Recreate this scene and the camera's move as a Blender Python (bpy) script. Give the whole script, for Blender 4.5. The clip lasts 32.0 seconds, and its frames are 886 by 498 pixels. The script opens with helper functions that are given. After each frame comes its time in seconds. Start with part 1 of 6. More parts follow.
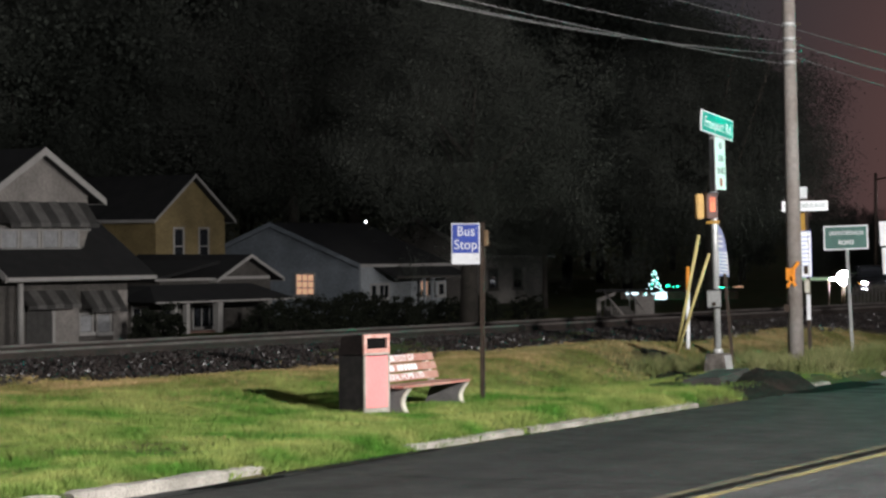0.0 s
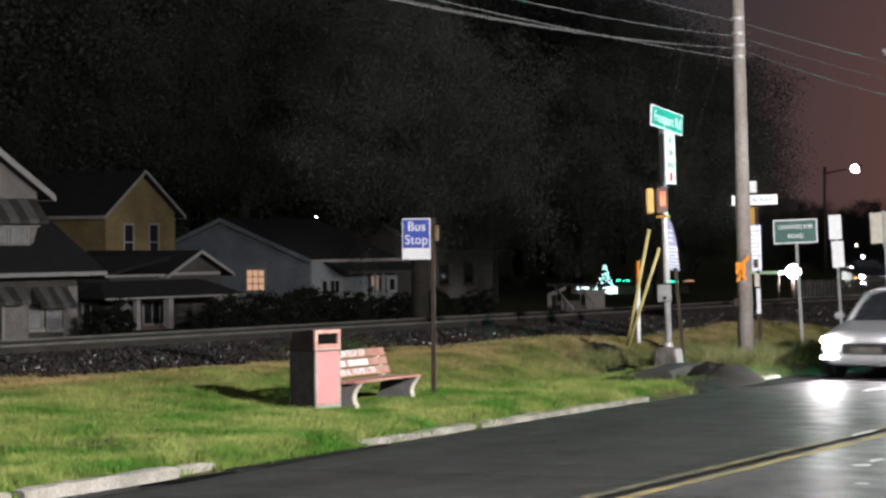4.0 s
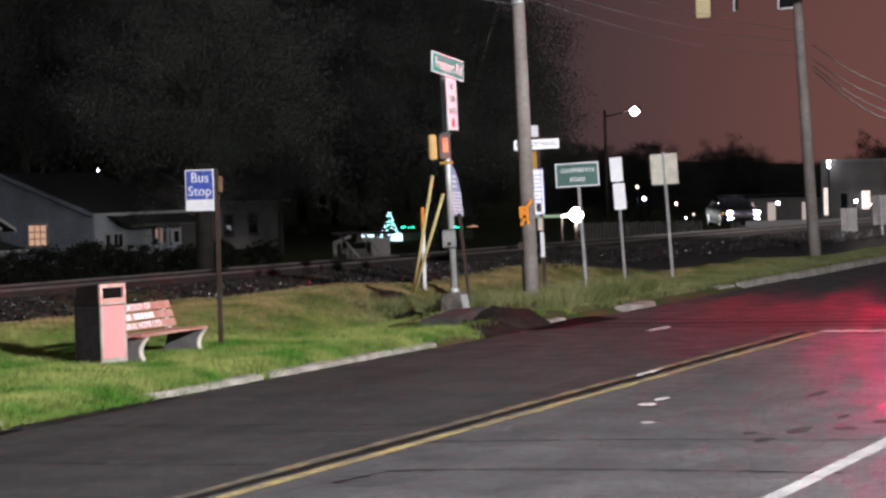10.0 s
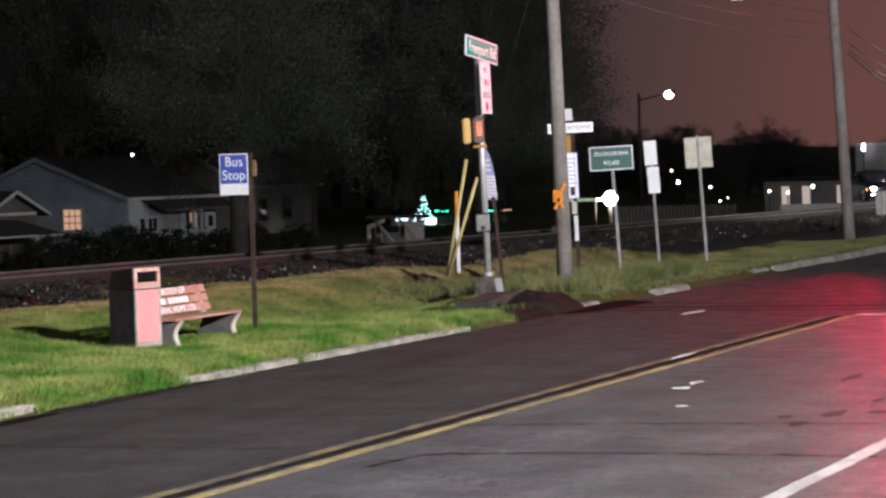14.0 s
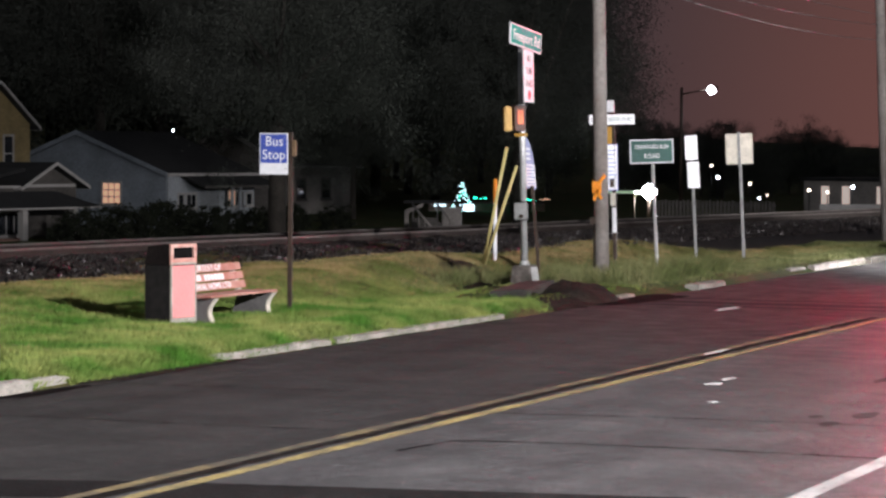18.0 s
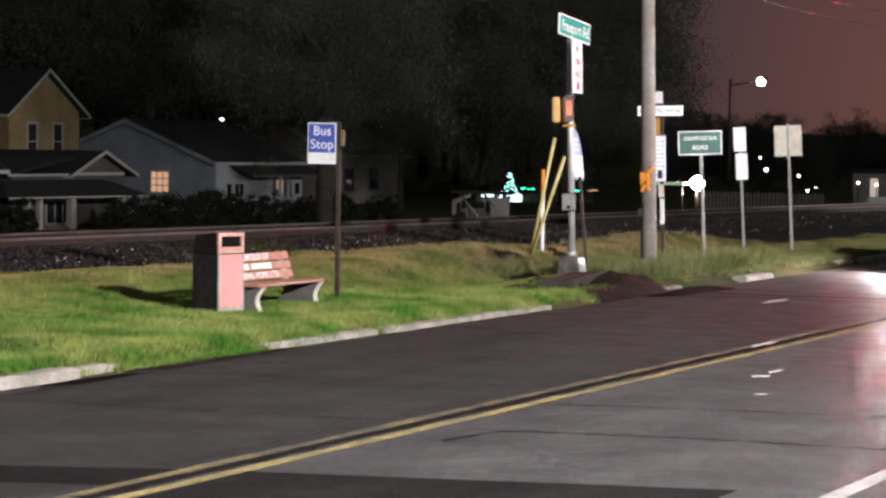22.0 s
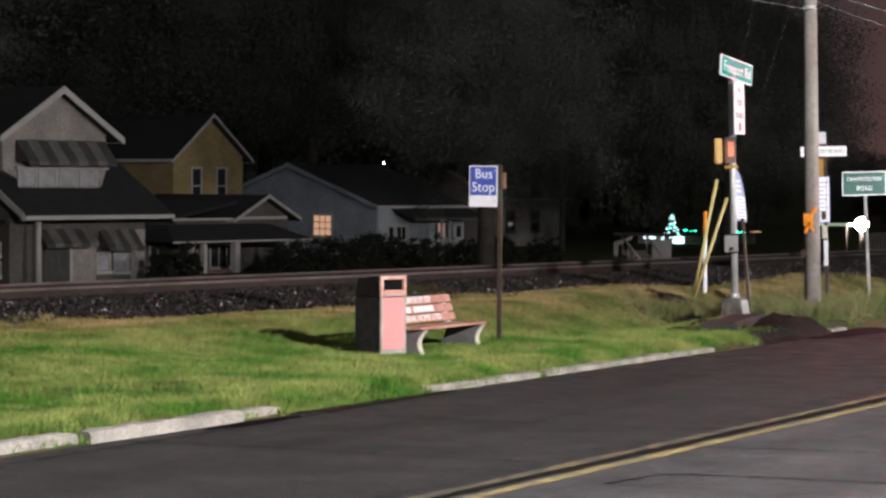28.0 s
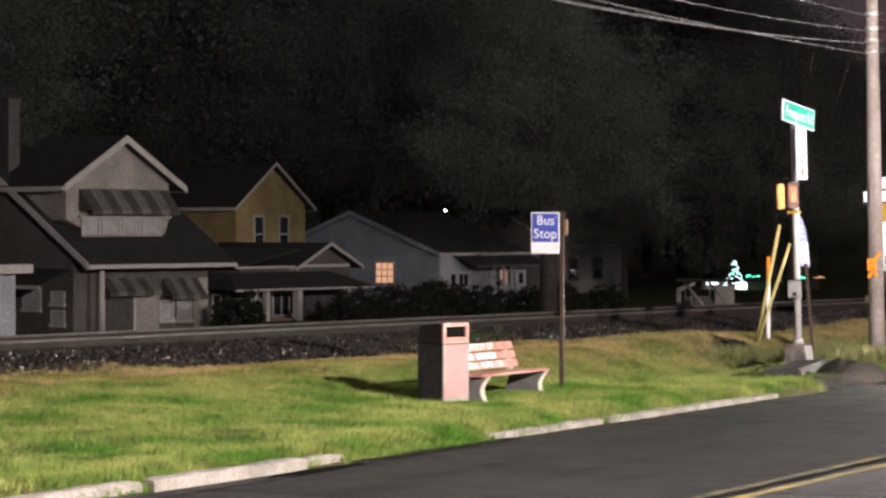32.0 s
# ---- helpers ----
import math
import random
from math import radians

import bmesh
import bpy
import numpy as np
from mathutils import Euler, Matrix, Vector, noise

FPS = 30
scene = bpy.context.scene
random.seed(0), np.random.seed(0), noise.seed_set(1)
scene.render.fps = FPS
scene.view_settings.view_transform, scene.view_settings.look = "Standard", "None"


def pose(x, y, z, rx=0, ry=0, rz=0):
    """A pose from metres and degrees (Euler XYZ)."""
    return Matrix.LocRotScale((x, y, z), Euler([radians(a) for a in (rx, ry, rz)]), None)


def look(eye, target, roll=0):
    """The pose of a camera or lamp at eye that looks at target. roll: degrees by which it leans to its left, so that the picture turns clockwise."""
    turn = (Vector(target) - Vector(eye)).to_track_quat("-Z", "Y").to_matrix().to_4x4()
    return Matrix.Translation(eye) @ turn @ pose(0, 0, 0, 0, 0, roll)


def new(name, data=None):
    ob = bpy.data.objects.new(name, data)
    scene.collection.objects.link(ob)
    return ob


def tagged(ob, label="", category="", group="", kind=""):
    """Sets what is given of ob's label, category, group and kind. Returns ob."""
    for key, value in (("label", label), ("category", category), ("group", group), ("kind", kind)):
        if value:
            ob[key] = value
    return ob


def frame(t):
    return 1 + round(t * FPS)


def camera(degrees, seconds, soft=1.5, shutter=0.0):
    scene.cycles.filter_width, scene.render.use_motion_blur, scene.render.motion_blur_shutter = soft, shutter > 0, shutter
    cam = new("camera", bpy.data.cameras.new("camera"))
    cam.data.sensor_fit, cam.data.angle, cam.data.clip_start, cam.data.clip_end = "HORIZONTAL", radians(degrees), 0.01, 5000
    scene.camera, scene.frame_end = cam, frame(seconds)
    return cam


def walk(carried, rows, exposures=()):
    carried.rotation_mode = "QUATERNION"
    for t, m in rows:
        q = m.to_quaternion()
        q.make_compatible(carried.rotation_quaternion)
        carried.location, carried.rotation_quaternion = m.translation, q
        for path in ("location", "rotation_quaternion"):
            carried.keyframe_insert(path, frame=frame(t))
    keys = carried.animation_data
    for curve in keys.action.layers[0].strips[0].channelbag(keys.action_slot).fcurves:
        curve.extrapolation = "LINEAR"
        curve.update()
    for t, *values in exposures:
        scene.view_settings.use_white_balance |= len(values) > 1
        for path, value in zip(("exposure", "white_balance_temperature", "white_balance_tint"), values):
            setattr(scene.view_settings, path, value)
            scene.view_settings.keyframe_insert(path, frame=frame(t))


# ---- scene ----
EYE = 2.27
cam = camera(20.0, 32.0, soft=2.6, shutter=0.5)
# seconds and the camera's turn about x, y and z; it stands on one spot
TURNS = [
    (0.0, 89.746, 0.222, 28.594),
    (0.5, 89.716, 0.350, 28.451),
    (1.0, 89.794, 0.451, 28.329),
    (1.5, 89.764, 0.523, 28.053),
    (2.0, 89.693, 0.552, 28.011),
    (2.5, 89.786, 0.427, 27.871),
    (4.5, 89.443, 0.535, 27.263),
    (5.0, 89.243, 0.670, 26.981),
    (5.5, 89.445, 0.642, 26.260),
    (6.0, 89.148, 0.564, 24.195),
    (6.5, 88.962, 0.638, 22.513),
    (7.0, 88.903, 0.904, 21.691),
    (7.5, 89.049, 0.979, 21.366),
    (8.0, 88.971, 1.077, 21.125),
    (8.5, 88.804, 1.346, 21.140),
    (9.0, 88.715, 1.577, 21.803),
    (9.5, 88.487, 1.630, 22.104),
    (10.0, 88.364, 1.641, 22.542),
    (10.5, 88.216, 1.673, 22.589),
    (11.0, 88.277, 1.735, 22.570),
    (11.5, 88.251, 1.710, 22.537),
    (12.0, 88.130, 1.696, 22.624),
    (12.5, 88.071, 1.719, 22.704),
    (13.0, 88.035, 1.825, 22.907),
    (13.5, 88.025, 1.809, 23.037),
    (14.0, 88.017, 1.722, 23.314),
    (14.5, 88.036, 1.357, 23.544),
    (16.5, 88.202, 0.259, 24.154),
    (17.0, 88.048, -0.042, 24.127),
    (17.5, 87.791, -0.244, 24.150),
    (18.0, 87.716, -0.360, 24.230),
    (18.5, 87.723, -0.447, 24.282),
    (19.0, 87.795, -0.538, 24.345),
    (19.5, 87.677, -0.460, 24.393),
    (20.0, 87.643, -0.427, 24.482),
    (20.5, 87.803, -0.359, 24.617),
    (21.0, 87.731, -0.345, 24.765),
    (21.5, 87.597, -0.512, 25.056),
    (22.0, 87.485, -0.662, 25.323),
    (22.5, 87.592, -0.778, 25.697),
    (23.0, 87.480, -0.698, 26.085),
    (23.5, 87.460, -0.665, 26.259),
    (24.0, 87.608, -0.533, 26.524),
    (24.5, 87.720, -0.491, 26.807),
    (26.5, 88.523, -0.277, 27.817),
    (27.0, 88.458, -0.408, 28.359),
    (27.5, 88.342, -0.379, 28.842),
    (28.0, 88.425, -0.309, 28.999),
    (28.5, 88.724, -0.382, 28.812),
    (29.0, 89.017, -0.533, 28.747),
    (29.5, 89.044, -0.465, 28.827),
    (30.0, 88.987, -0.410, 29.034),
    (30.5, 89.158, -0.293, 29.631),
    (31.0, 89.532, -0.225, 30.196),
    (31.5, 89.374, -0.040, 30.390),
    (32.0, 89.494, -0.006, 30.411),
]
walk(cam, [(t, pose(0, 0, EYE, rx, ry, rz)) for t, rx, ry, rz in TURNS], exposures=[
    (0.0, 0.15, 6100, 11), (4.0, 0.15, 6100, 12), (5.0, 0.2, 6000, 12), (5.3, 0.25, 6200, 14), (8.6, 0.25, 5900, 12), (8.9, 0.1, 5900, 15),
    (16.0, 0.05, 5900, 14), (20.0, 0.1, 6000, 14), (23.0, 0.15, 6200, 14), (28.0, 0.05, 6100, 14), (28.3, 0.15, 5900, 7), (30.0, 0.3, 6500, 16), (32.0, 0.4, 6700, 22)])

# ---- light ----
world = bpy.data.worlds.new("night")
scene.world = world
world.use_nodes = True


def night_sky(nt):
    """A dim cloudy night sky; a warm haze of glare is painted in low over the junction."""
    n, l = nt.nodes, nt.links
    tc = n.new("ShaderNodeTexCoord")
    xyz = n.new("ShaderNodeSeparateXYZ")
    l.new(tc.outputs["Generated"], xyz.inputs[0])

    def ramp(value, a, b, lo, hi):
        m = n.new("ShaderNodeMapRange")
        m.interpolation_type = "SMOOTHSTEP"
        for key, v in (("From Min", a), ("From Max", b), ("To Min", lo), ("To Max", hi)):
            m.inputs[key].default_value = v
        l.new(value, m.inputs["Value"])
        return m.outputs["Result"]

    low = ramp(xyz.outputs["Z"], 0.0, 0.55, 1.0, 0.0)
    glare = ramp(xyz.outputs["Y"], 0.915, 1.0, 0.0, 1.0)
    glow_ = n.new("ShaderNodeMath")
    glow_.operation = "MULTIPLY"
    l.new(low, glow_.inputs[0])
    l.new(glare, glow_.inputs[1])
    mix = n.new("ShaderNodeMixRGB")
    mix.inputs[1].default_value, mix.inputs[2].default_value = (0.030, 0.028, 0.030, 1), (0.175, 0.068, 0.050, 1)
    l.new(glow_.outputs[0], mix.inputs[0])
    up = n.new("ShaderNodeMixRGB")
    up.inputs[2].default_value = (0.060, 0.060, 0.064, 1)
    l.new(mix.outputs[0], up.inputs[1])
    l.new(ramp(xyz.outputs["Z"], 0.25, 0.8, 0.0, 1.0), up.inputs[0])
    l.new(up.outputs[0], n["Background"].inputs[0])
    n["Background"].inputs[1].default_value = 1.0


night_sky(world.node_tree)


def spot(name, eye, target, watts, colour, size=0.25, cone=150, blend=0.6):
    lamp = bpy.data.lights.new(name, "SPOT")
    lamp.energy, lamp.color, lamp.shadow_soft_size = watts, colour, size
    lamp.spot_size, lamp.spot_blend = radians(cone), blend
    ob = new(name, lamp)
    ob.matrix_world = look(eye, target)
    return ob


KEY_EYE = (12.9, 12.7, 11.0)
JUNCTION_EYE = (3.0, 66.0, 9.0)
LEFT_EYE = (-4.0, -14.0, 8.5)
spot("street_light_key", KEY_EYE, (-15.0, 30.0, 0.0), 98000, (1.0, 0.95, 0.88), 0.5)
spot("street_light_left", LEFT_EYE, (-20.0, 40.0, 0.0), 3600, (1.0, 0.94, 0.86), 0.25)
spot("street_light_junction", JUNCTION_EYE, (-60.0, 84.0, 0.0), 30000, (1.0, 0.93, 0.84), 0.25, 62, 0.5)


# ---- materials ----
def material(name, colour, rough=0.7, metal=0.0, vary=0.25, scale=3.0, fine=40.0, bump=0.2, tint=None, island=False, spec=0.4, spread=0.4):
    """Two scales of noise over a base colour; tint: a second colour that the broad noise mixes in."""
    m = bpy.data.materials.new(name)
    m.use_nodes = True
    nt = m.node_tree
    n, l = nt.nodes, nt.links
    bsdf = n["Principled BSDF"]
    bsdf.inputs["Roughness"].default_value = rough
    bsdf.inputs["Metallic"].default_value = metal
    bsdf.inputs["Specular IOR Level"].default_value = spec
    tc = n.new("ShaderNodeTexCoord")
    broad = n.new("ShaderNodeTexNoise")
    broad.inputs["Scale"].default_value, broad.inputs["Detail"].default_value = scale, 4
    small = n.new("ShaderNodeTexNoise")
    small.inputs["Scale"].default_value, small.inputs["Detail"].default_value = fine, 3
    l.new(tc.outputs["Object"], broad.inputs["Vector"])
    l.new(tc.outputs["Object"], small.inputs["Vector"])
    mix = n.new("ShaderNodeMixRGB")
    second = tint or tuple(c * (1 - vary) for c in colour)
    mix.inputs[1].default_value, mix.inputs[2].default_value = (*colour, 1), (*second, 1)
    ramp = n.new("ShaderNodeMapRange")
    ramp.inputs["From Min"].default_value, ramp.inputs["From Max"].default_value = 0.38, 0.62
    l.new(broad.outputs["Fac"], ramp.inputs["Value"])
    l.new(ramp.outputs["Result"], mix.inputs[0])
    grain = n.new("ShaderNodeMixRGB")
    grain.blend_type = "MULTIPLY"
    grain.inputs[0].default_value = 1.0
    gr = n.new("ShaderNodeMapRange")
    gr.inputs["From Min"].default_value, gr.inputs["From Max"].default_value = 0.3, 0.7
    gr.inputs["To Min"].default_value, gr.inputs["To Max"].default_value = 1 - vary, 1 + vary * 0.5
    l.new(small.outputs["Fac"], gr.inputs["Value"])
    l.new(mix.outputs[0], grain.inputs[1])
    l.new(gr.outputs["Result"], grain.inputs[2])
    last = grain.outputs[0]
    if island:
        geo = n.new("ShaderNodeNewGeometry")
        ir = n.new("ShaderNodeMapRange")
        ir.inputs["To Min"].default_value, ir.inputs["To Max"].default_value = 1 - spread, 1 + spread
        l.new(geo.outputs["Random Per Island"], ir.inputs["Value"])
        g2 = n.new("ShaderNodeMixRGB")
        g2.blend_type = "MULTIPLY"
        g2.inputs[0].default_value = 1.0
        l.new(last, g2.inputs[1])
        l.new(ir.outputs["Result"], g2.inputs[2])
        last = g2.outputs[0]
    l.new(last, bsdf.inputs["Base Color"])
    if bump:
        b = n.new("ShaderNodeBump")
        b.inputs["Strength"].default_value, b.inputs["Distance"].default_value = bump, 0.01
        l.new(small.outputs["Fac"], b.inputs["Height"])
        l.new(b.outputs["Normal"], bsdf.inputs["Normal"])
    return m


def glow(name, colour, strength):
    m = bpy.data.materials.new(name)
    m.use_nodes = True
    n, l = m.node_tree.nodes, m.node_tree.links
    b = n["Principled BSDF"]
    b.inputs["Base Color"].default_value = (*colour, 1)
    b.inputs["Emission Color"].default_value = (*colour, 1)
    b.inputs["Emission Strength"].default_value = strength
    return m


def glass(name, colour, rough=0.05):
    m = material(name, colour, rough, 0, 0.2, 1.5, 8, 0, spec=0.6)
    return m


def asphalt(name, colour, second, rough, spec=0.2):
    """Asphalt: wheel tracks along the road, blotches, coarse stone and a rough skin."""
    m = bpy.data.materials.new(name)
    m.use_nodes = True
    n, l = m.node_tree.nodes, m.node_tree.links
    bsdf = n["Principled BSDF"]
    bsdf.inputs["Specular IOR Level"].default_value = spec
    tc = n.new("ShaderNodeTexCoord")

    def noise_node(scale, detail, stretch=(1, 1, 1)):
        mp = n.new("ShaderNodeMapping")
        mp.inputs["Scale"].default_value = stretch
        tex = n.new("ShaderNodeTexNoise")
        tex.inputs["Scale"].default_value, tex.inputs["Detail"].default_value = scale, detail
        l.new(tc.outputs["Object"], mp.inputs["Vector"])
        l.new(mp.outputs["Vector"], tex.inputs["Vector"])
        return tex.outputs["Fac"]

    def spread(value, low, high, lo=0.35, hi=0.65):
        r = n.new("ShaderNodeMapRange")
        r.inputs["From Min"].default_value, r.inputs["From Max"].default_value = lo, hi
        r.inputs["To Min"].default_value, r.inputs["To Max"].default_value = low, high
        l.new(value, r.inputs["Value"])
        return r.outputs["Result"]

    def times(c, f):
        x = n.new("ShaderNodeMixRGB")
        x.blend_type, x.inputs[0].default_value = "MULTIPLY", 1.0
        l.new(c, x.inputs[1])
        l.new(f, x.inputs[2])
        return x.outputs[0]

    tracks = noise_node(1.0, 3, (1.6, 0.05, 1))
    mix = n.new("ShaderNodeMixRGB")
    mix.inputs[1].default_value, mix.inputs[2].default_value = (*colour, 1), (*second, 1)
    l.new(spread(tracks, 0, 1), mix.inputs[0])
    c = times(mix.outputs[0], spread(noise_node(0.9, 5), 0.85, 1.15))
    c = times(c, spread(noise_node(9.0, 3), 0.82, 1.18))
    fine = noise_node(38.0, 3)
    c = times(c, spread(fine, 0.5, 1.6))
    l.new(c, bsdf.inputs["Base Color"])
    l.new(spread(noise_node(2.2, 4), rough - 0.07, rough + 0.12), bsdf.inputs["Roughness"])
    b = n.new("ShaderNodeBump")
    b.inputs["Strength"].default_value, b.inputs["Distance"].default_value = 0.45, 0.012
    l.new(fine, b.inputs["Height"])
    l.new(b.outputs["Normal"], bsdf.inputs["Normal"])
    return m


ASPHALT = asphalt("asphalt", (0.042, 0.040, 0.0385), (0.032, 0.0305, 0.0295), 0.50, 0.25)
ASPHALT_NEW = asphalt("worn_asphalt", (0.074, 0.071, 0.071), (0.057, 0.0545, 0.055), 0.40, 0.42)
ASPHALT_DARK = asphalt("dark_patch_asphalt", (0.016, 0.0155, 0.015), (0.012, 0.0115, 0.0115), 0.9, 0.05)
TAR = material("tar", (0.010, 0.009, 0.009), 0.95, 0, 0.3, 3, 40, 0.3, spec=0.03)
JOINT = material("joint_sealant", (0.020, 0.0165, 0.014), 0.95, 0, 0.4, 6, 50, 0.5, tint=(0.011, 0.0095, 0.009), spec=0.04)
STAIN = material("oil_soaked_asphalt", (0.026, 0.024, 0.023), 0.7, 0, 0.4, 6, 40, 0.3, tint=(0.040, 0.037, 0.036), spec=0.15)
FLECK = material("bright_white_road_paint", (0.72, 0.71, 0.69), 0.6, 0, 0.3, 6, 40, 0.2)
YELLOW_WORN = material("worn_off_yellow_paint", (0.20, 0.155, 0.075), 0.7, 0, 0.5, 2, 14, 0.2, tint=(0.09, 0.08, 0.06))
YELLOW_LINE = material("yellow_road_paint", (0.34, 0.265, 0.10), 0.7, 0, 0.5, 3, 18, 0.2, tint=(0.19, 0.155, 0.08))
WHITE_LINE = material("white_road_paint", (0.36, 0.35, 0.34), 0.6, 0, 0.3, 3, 30, 0.2)
CONCRETE = material("concrete", (0.42, 0.39, 0.34), 0.85, 0, 0.25, 4, 50, 0.4, tint=(0.3, 0.28, 0.24))
PALE_CONCRETE = material("pale_concrete", (0.58, 0.54, 0.45), 0.85, 0, 0.2, 5, 60, 0.3, tint=(0.45, 0.42, 0.35))
KERB = material("weathered_kerb_concrete", (0.30, 0.275, 0.24), 0.9, 0, 0.35, 2.5, 40, 0.5, tint=(0.19, 0.175, 0.15))
PEBBLE = material("pebble_concrete", (0.024, 0.020, 0.019), 0.9, 0, 0.5, 8, 70, 0.6)
LAWN = material("lawn", (0.04, 0.066, 0.018), 0.95, 0, 0.35, 0.7, 30, 0.5, tint=(0.085, 0.072, 0.032), spec=0.1)
BLADES = material("grass_blades", (0.060, 0.150, 0.018), 0.85, 0, 0.35, 0.9, 4, 0, tint=(0.235, 0.265, 0.075), island=True, spec=0.12, spread=0.2)
DRY = material("dry_grass_blades", (0.36, 0.25, 0.12), 0.85, 0, 0.3, 1.2, 12, 0, tint=(0.14, 0.13, 0.04), island=True, spec=0.1)
TALL = material("tall_grass_blades", (0.20, 0.20, 0.088), 0.85, 0, 0.3, 1.2, 12, 0, tint=(0.11, 0.13, 0.045), island=True, spec=0.1)
EARTH = material("earth", (0.014, 0.0115, 0.010), 0.95, 0, 0.5, 2.5, 18, 0.9, tint=(0.026, 0.021, 0.017), spec=0.1)
BALLAST = material("ballast_stones", (0.022, 0.0175, 0.0155), 0.36, 0, 0.5, 2, 30, 0.4, tint=(0.016, 0.0125, 0.011), island=True, spec=0.4)
RAIL_STEEL = material("rail_steel", (0.17, 0.15, 0.14), 0.6, 0.6, 0.3, 2, 40, 0.1)
RAIL_RUST = material("rusty_rail", (0.032, 0.023, 0.019), 0.75, 0.3, 0.4, 3, 40, 0.3)
TIE = material("tie_wood", (0.03, 0.025, 0.021), 0.9, 0, 0.4, 2, 40, 0.4)
POLE_WOOD = material("weathered_pole_wood", (0.26, 0.235, 0.215), 0.85, 0, 0.18, 2.0, 14, 0.4, tint=(0.20, 0.17, 0.15))
DARK_STEEL = material("dark_brown_steel", (0.085, 0.062, 0.048), 0.6, 0.4, 0.3, 4, 40, 0.1)
GALVANISED = material("galvanised_steel", (0.52, 0.52, 0.51), 0.42, 0.35, 0.2, 3, 30, 0.05)
SIGN_WHITE = material("white_sign_sheet", (0.78, 0.78, 0.80), 0.5, 0, 0.08, 2, 20, 0)
SIGN_BLUE = material("blue_sign_sheet", (0.06, 0.095, 0.40), 0.45, 0, 0.12, 2, 20, 0)
PALE_BLUE = material("pale_blue_print", (0.22, 0.28, 0.55), 0.5, 0, 0.1, 2, 20, 0)
SIGN_GREEN = material("green_sign_sheet", (0.01, 0.30, 0.22), 0.45, 0, 0.1, 2, 20, 0)
DARK_GREEN = material("dark_green_sign_sheet", (0.035, 0.105, 0.085), 0.5, 0, 0.15, 2, 20, 0)
SIGN_TEXT = material("grey_sign_lettering", (0.20, 0.20, 0.21), 0.5, 0, 0.1, 2, 20, 0)
BLACK = material("black_paint", (0.015, 0.015, 0.016), 0.5, 0, 0.3, 3, 30, 0)
PINK = material("pink_sheet_metal", (0.72, 0.26, 0.25), 0.5, 0, 0.08, 3, 30, 0.03)
BENCH_WOOD = material("faded_red_slats", (0.36, 0.155, 0.12), 0.7, 0, 0.3, 4, 50, 0.2, tint=(0.44, 0.25, 0.20))
SIGNAL_YELLOW = material("signal_yellow", (0.50, 0.29, 0.06), 0.5, 0, 0.15, 3, 30, 0)
# A paler copy of signal_yellow; the light on the signal heads is in its colour.
LIT_YELLOW = material("lit_signal_yellow", (0.72, 0.58, 0.30), 0.5, 0, 0.15, 3, 30, 0)
ORANGE = material("orange_tape", (0.85, 0.30, 0.03), 0.5, 0, 0.15, 6, 30, 0)
GUY_YELLOW = material("yellow_guy_guard", (0.58, 0.49, 0.20), 0.5, 0, 0.15, 3, 30, 0)
WIRE = material("cable", (0.13, 0.128, 0.125), 0.85, 0.0, 0.2, 1, 10, 0)
SHINGLE = material("dark_shingles", (0.015, 0.0145, 0.0145), 0.9, 0, 0.4, 2, 25, 0.5)
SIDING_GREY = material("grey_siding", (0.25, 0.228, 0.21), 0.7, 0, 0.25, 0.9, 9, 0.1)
# A darkened copy of grey_siding: shade below eaves and porches is in its colour.
SIDING_DIM = material("darkened_grey_siding", (0.082, 0.074, 0.067), 0.75, 0, 0.3, 0.9, 9, 0.1)
SIDING_YELLOW = material("yellow_siding", (0.235, 0.178, 0.082), 0.7, 0, 0.25, 0.9, 9, 0.1)
SIDING_BLUE = material("blue_grey_siding", (0.20, 0.225, 0.255), 0.75, 0, 0.2, 0.9, 9, 0.1)
SIDING_WHITE = material("white_siding", (0.30, 0.32, 0.34), 0.7, 0, 0.25, 0.9, 9, 0.1)
TRIM = material("white_trim", (0.33, 0.315, 0.30), 0.6, 0, 0.12, 2, 20, 0.05)
AWNING = material("metal_awning", (0.15, 0.142, 0.135), 0.6, 0.2, 0.3, 3, 20, 0.1)
AWNING_DARK = material("dark_awning_stripe", (0.06, 0.057, 0.054), 0.6, 0.2, 0.3, 3, 20, 0.1)
CURTAIN = material("pale_curtain", (0.3, 0.3, 0.31), 0.9, 0, 0.2, 3, 10, 0.2)
PANE = glass("dark_pane", (0.02, 0.022, 0.026))
BRICK = material("dark_brick", (0.15, 0.09, 0.07), 0.9, 0, 0.35, 3, 30, 0.4)
LIT_WINDOW = glow("lit_window", (1.0, 0.56, 0.33), 0.46)
LIT_DIM = glow("dim_lit_window", (1.0, 0.55, 0.32), 0.25)
LAMP_WHITE = glow("lamp_white", (0.95, 0.97, 1.0), 30.0)
LAMP_GREEN = glow("lamp_green", (0.05, 1.0, 0.55), 3.0)
STORE_WHITE = glow("store_front_light", (0.75, 0.95, 1.0), 2.2)
LEAF = material("leaves", (0.070, 0.074, 0.064), 0.9, 0, 0.25, 0.3, 5, 0, tint=(0.052, 0.058, 0.048), island=True, spec=0.1, spread=0.2)
BARK = material("bark", (0.042, 0.036, 0.03), 0.95, 0, 0.4, 2, 20, 0.6)
HEDGE = material("hedge_leaves", (0.016, 0.019, 0.011), 0.9, 0, 0.3, 0.8, 8, 0, island=True, spec=0.2)


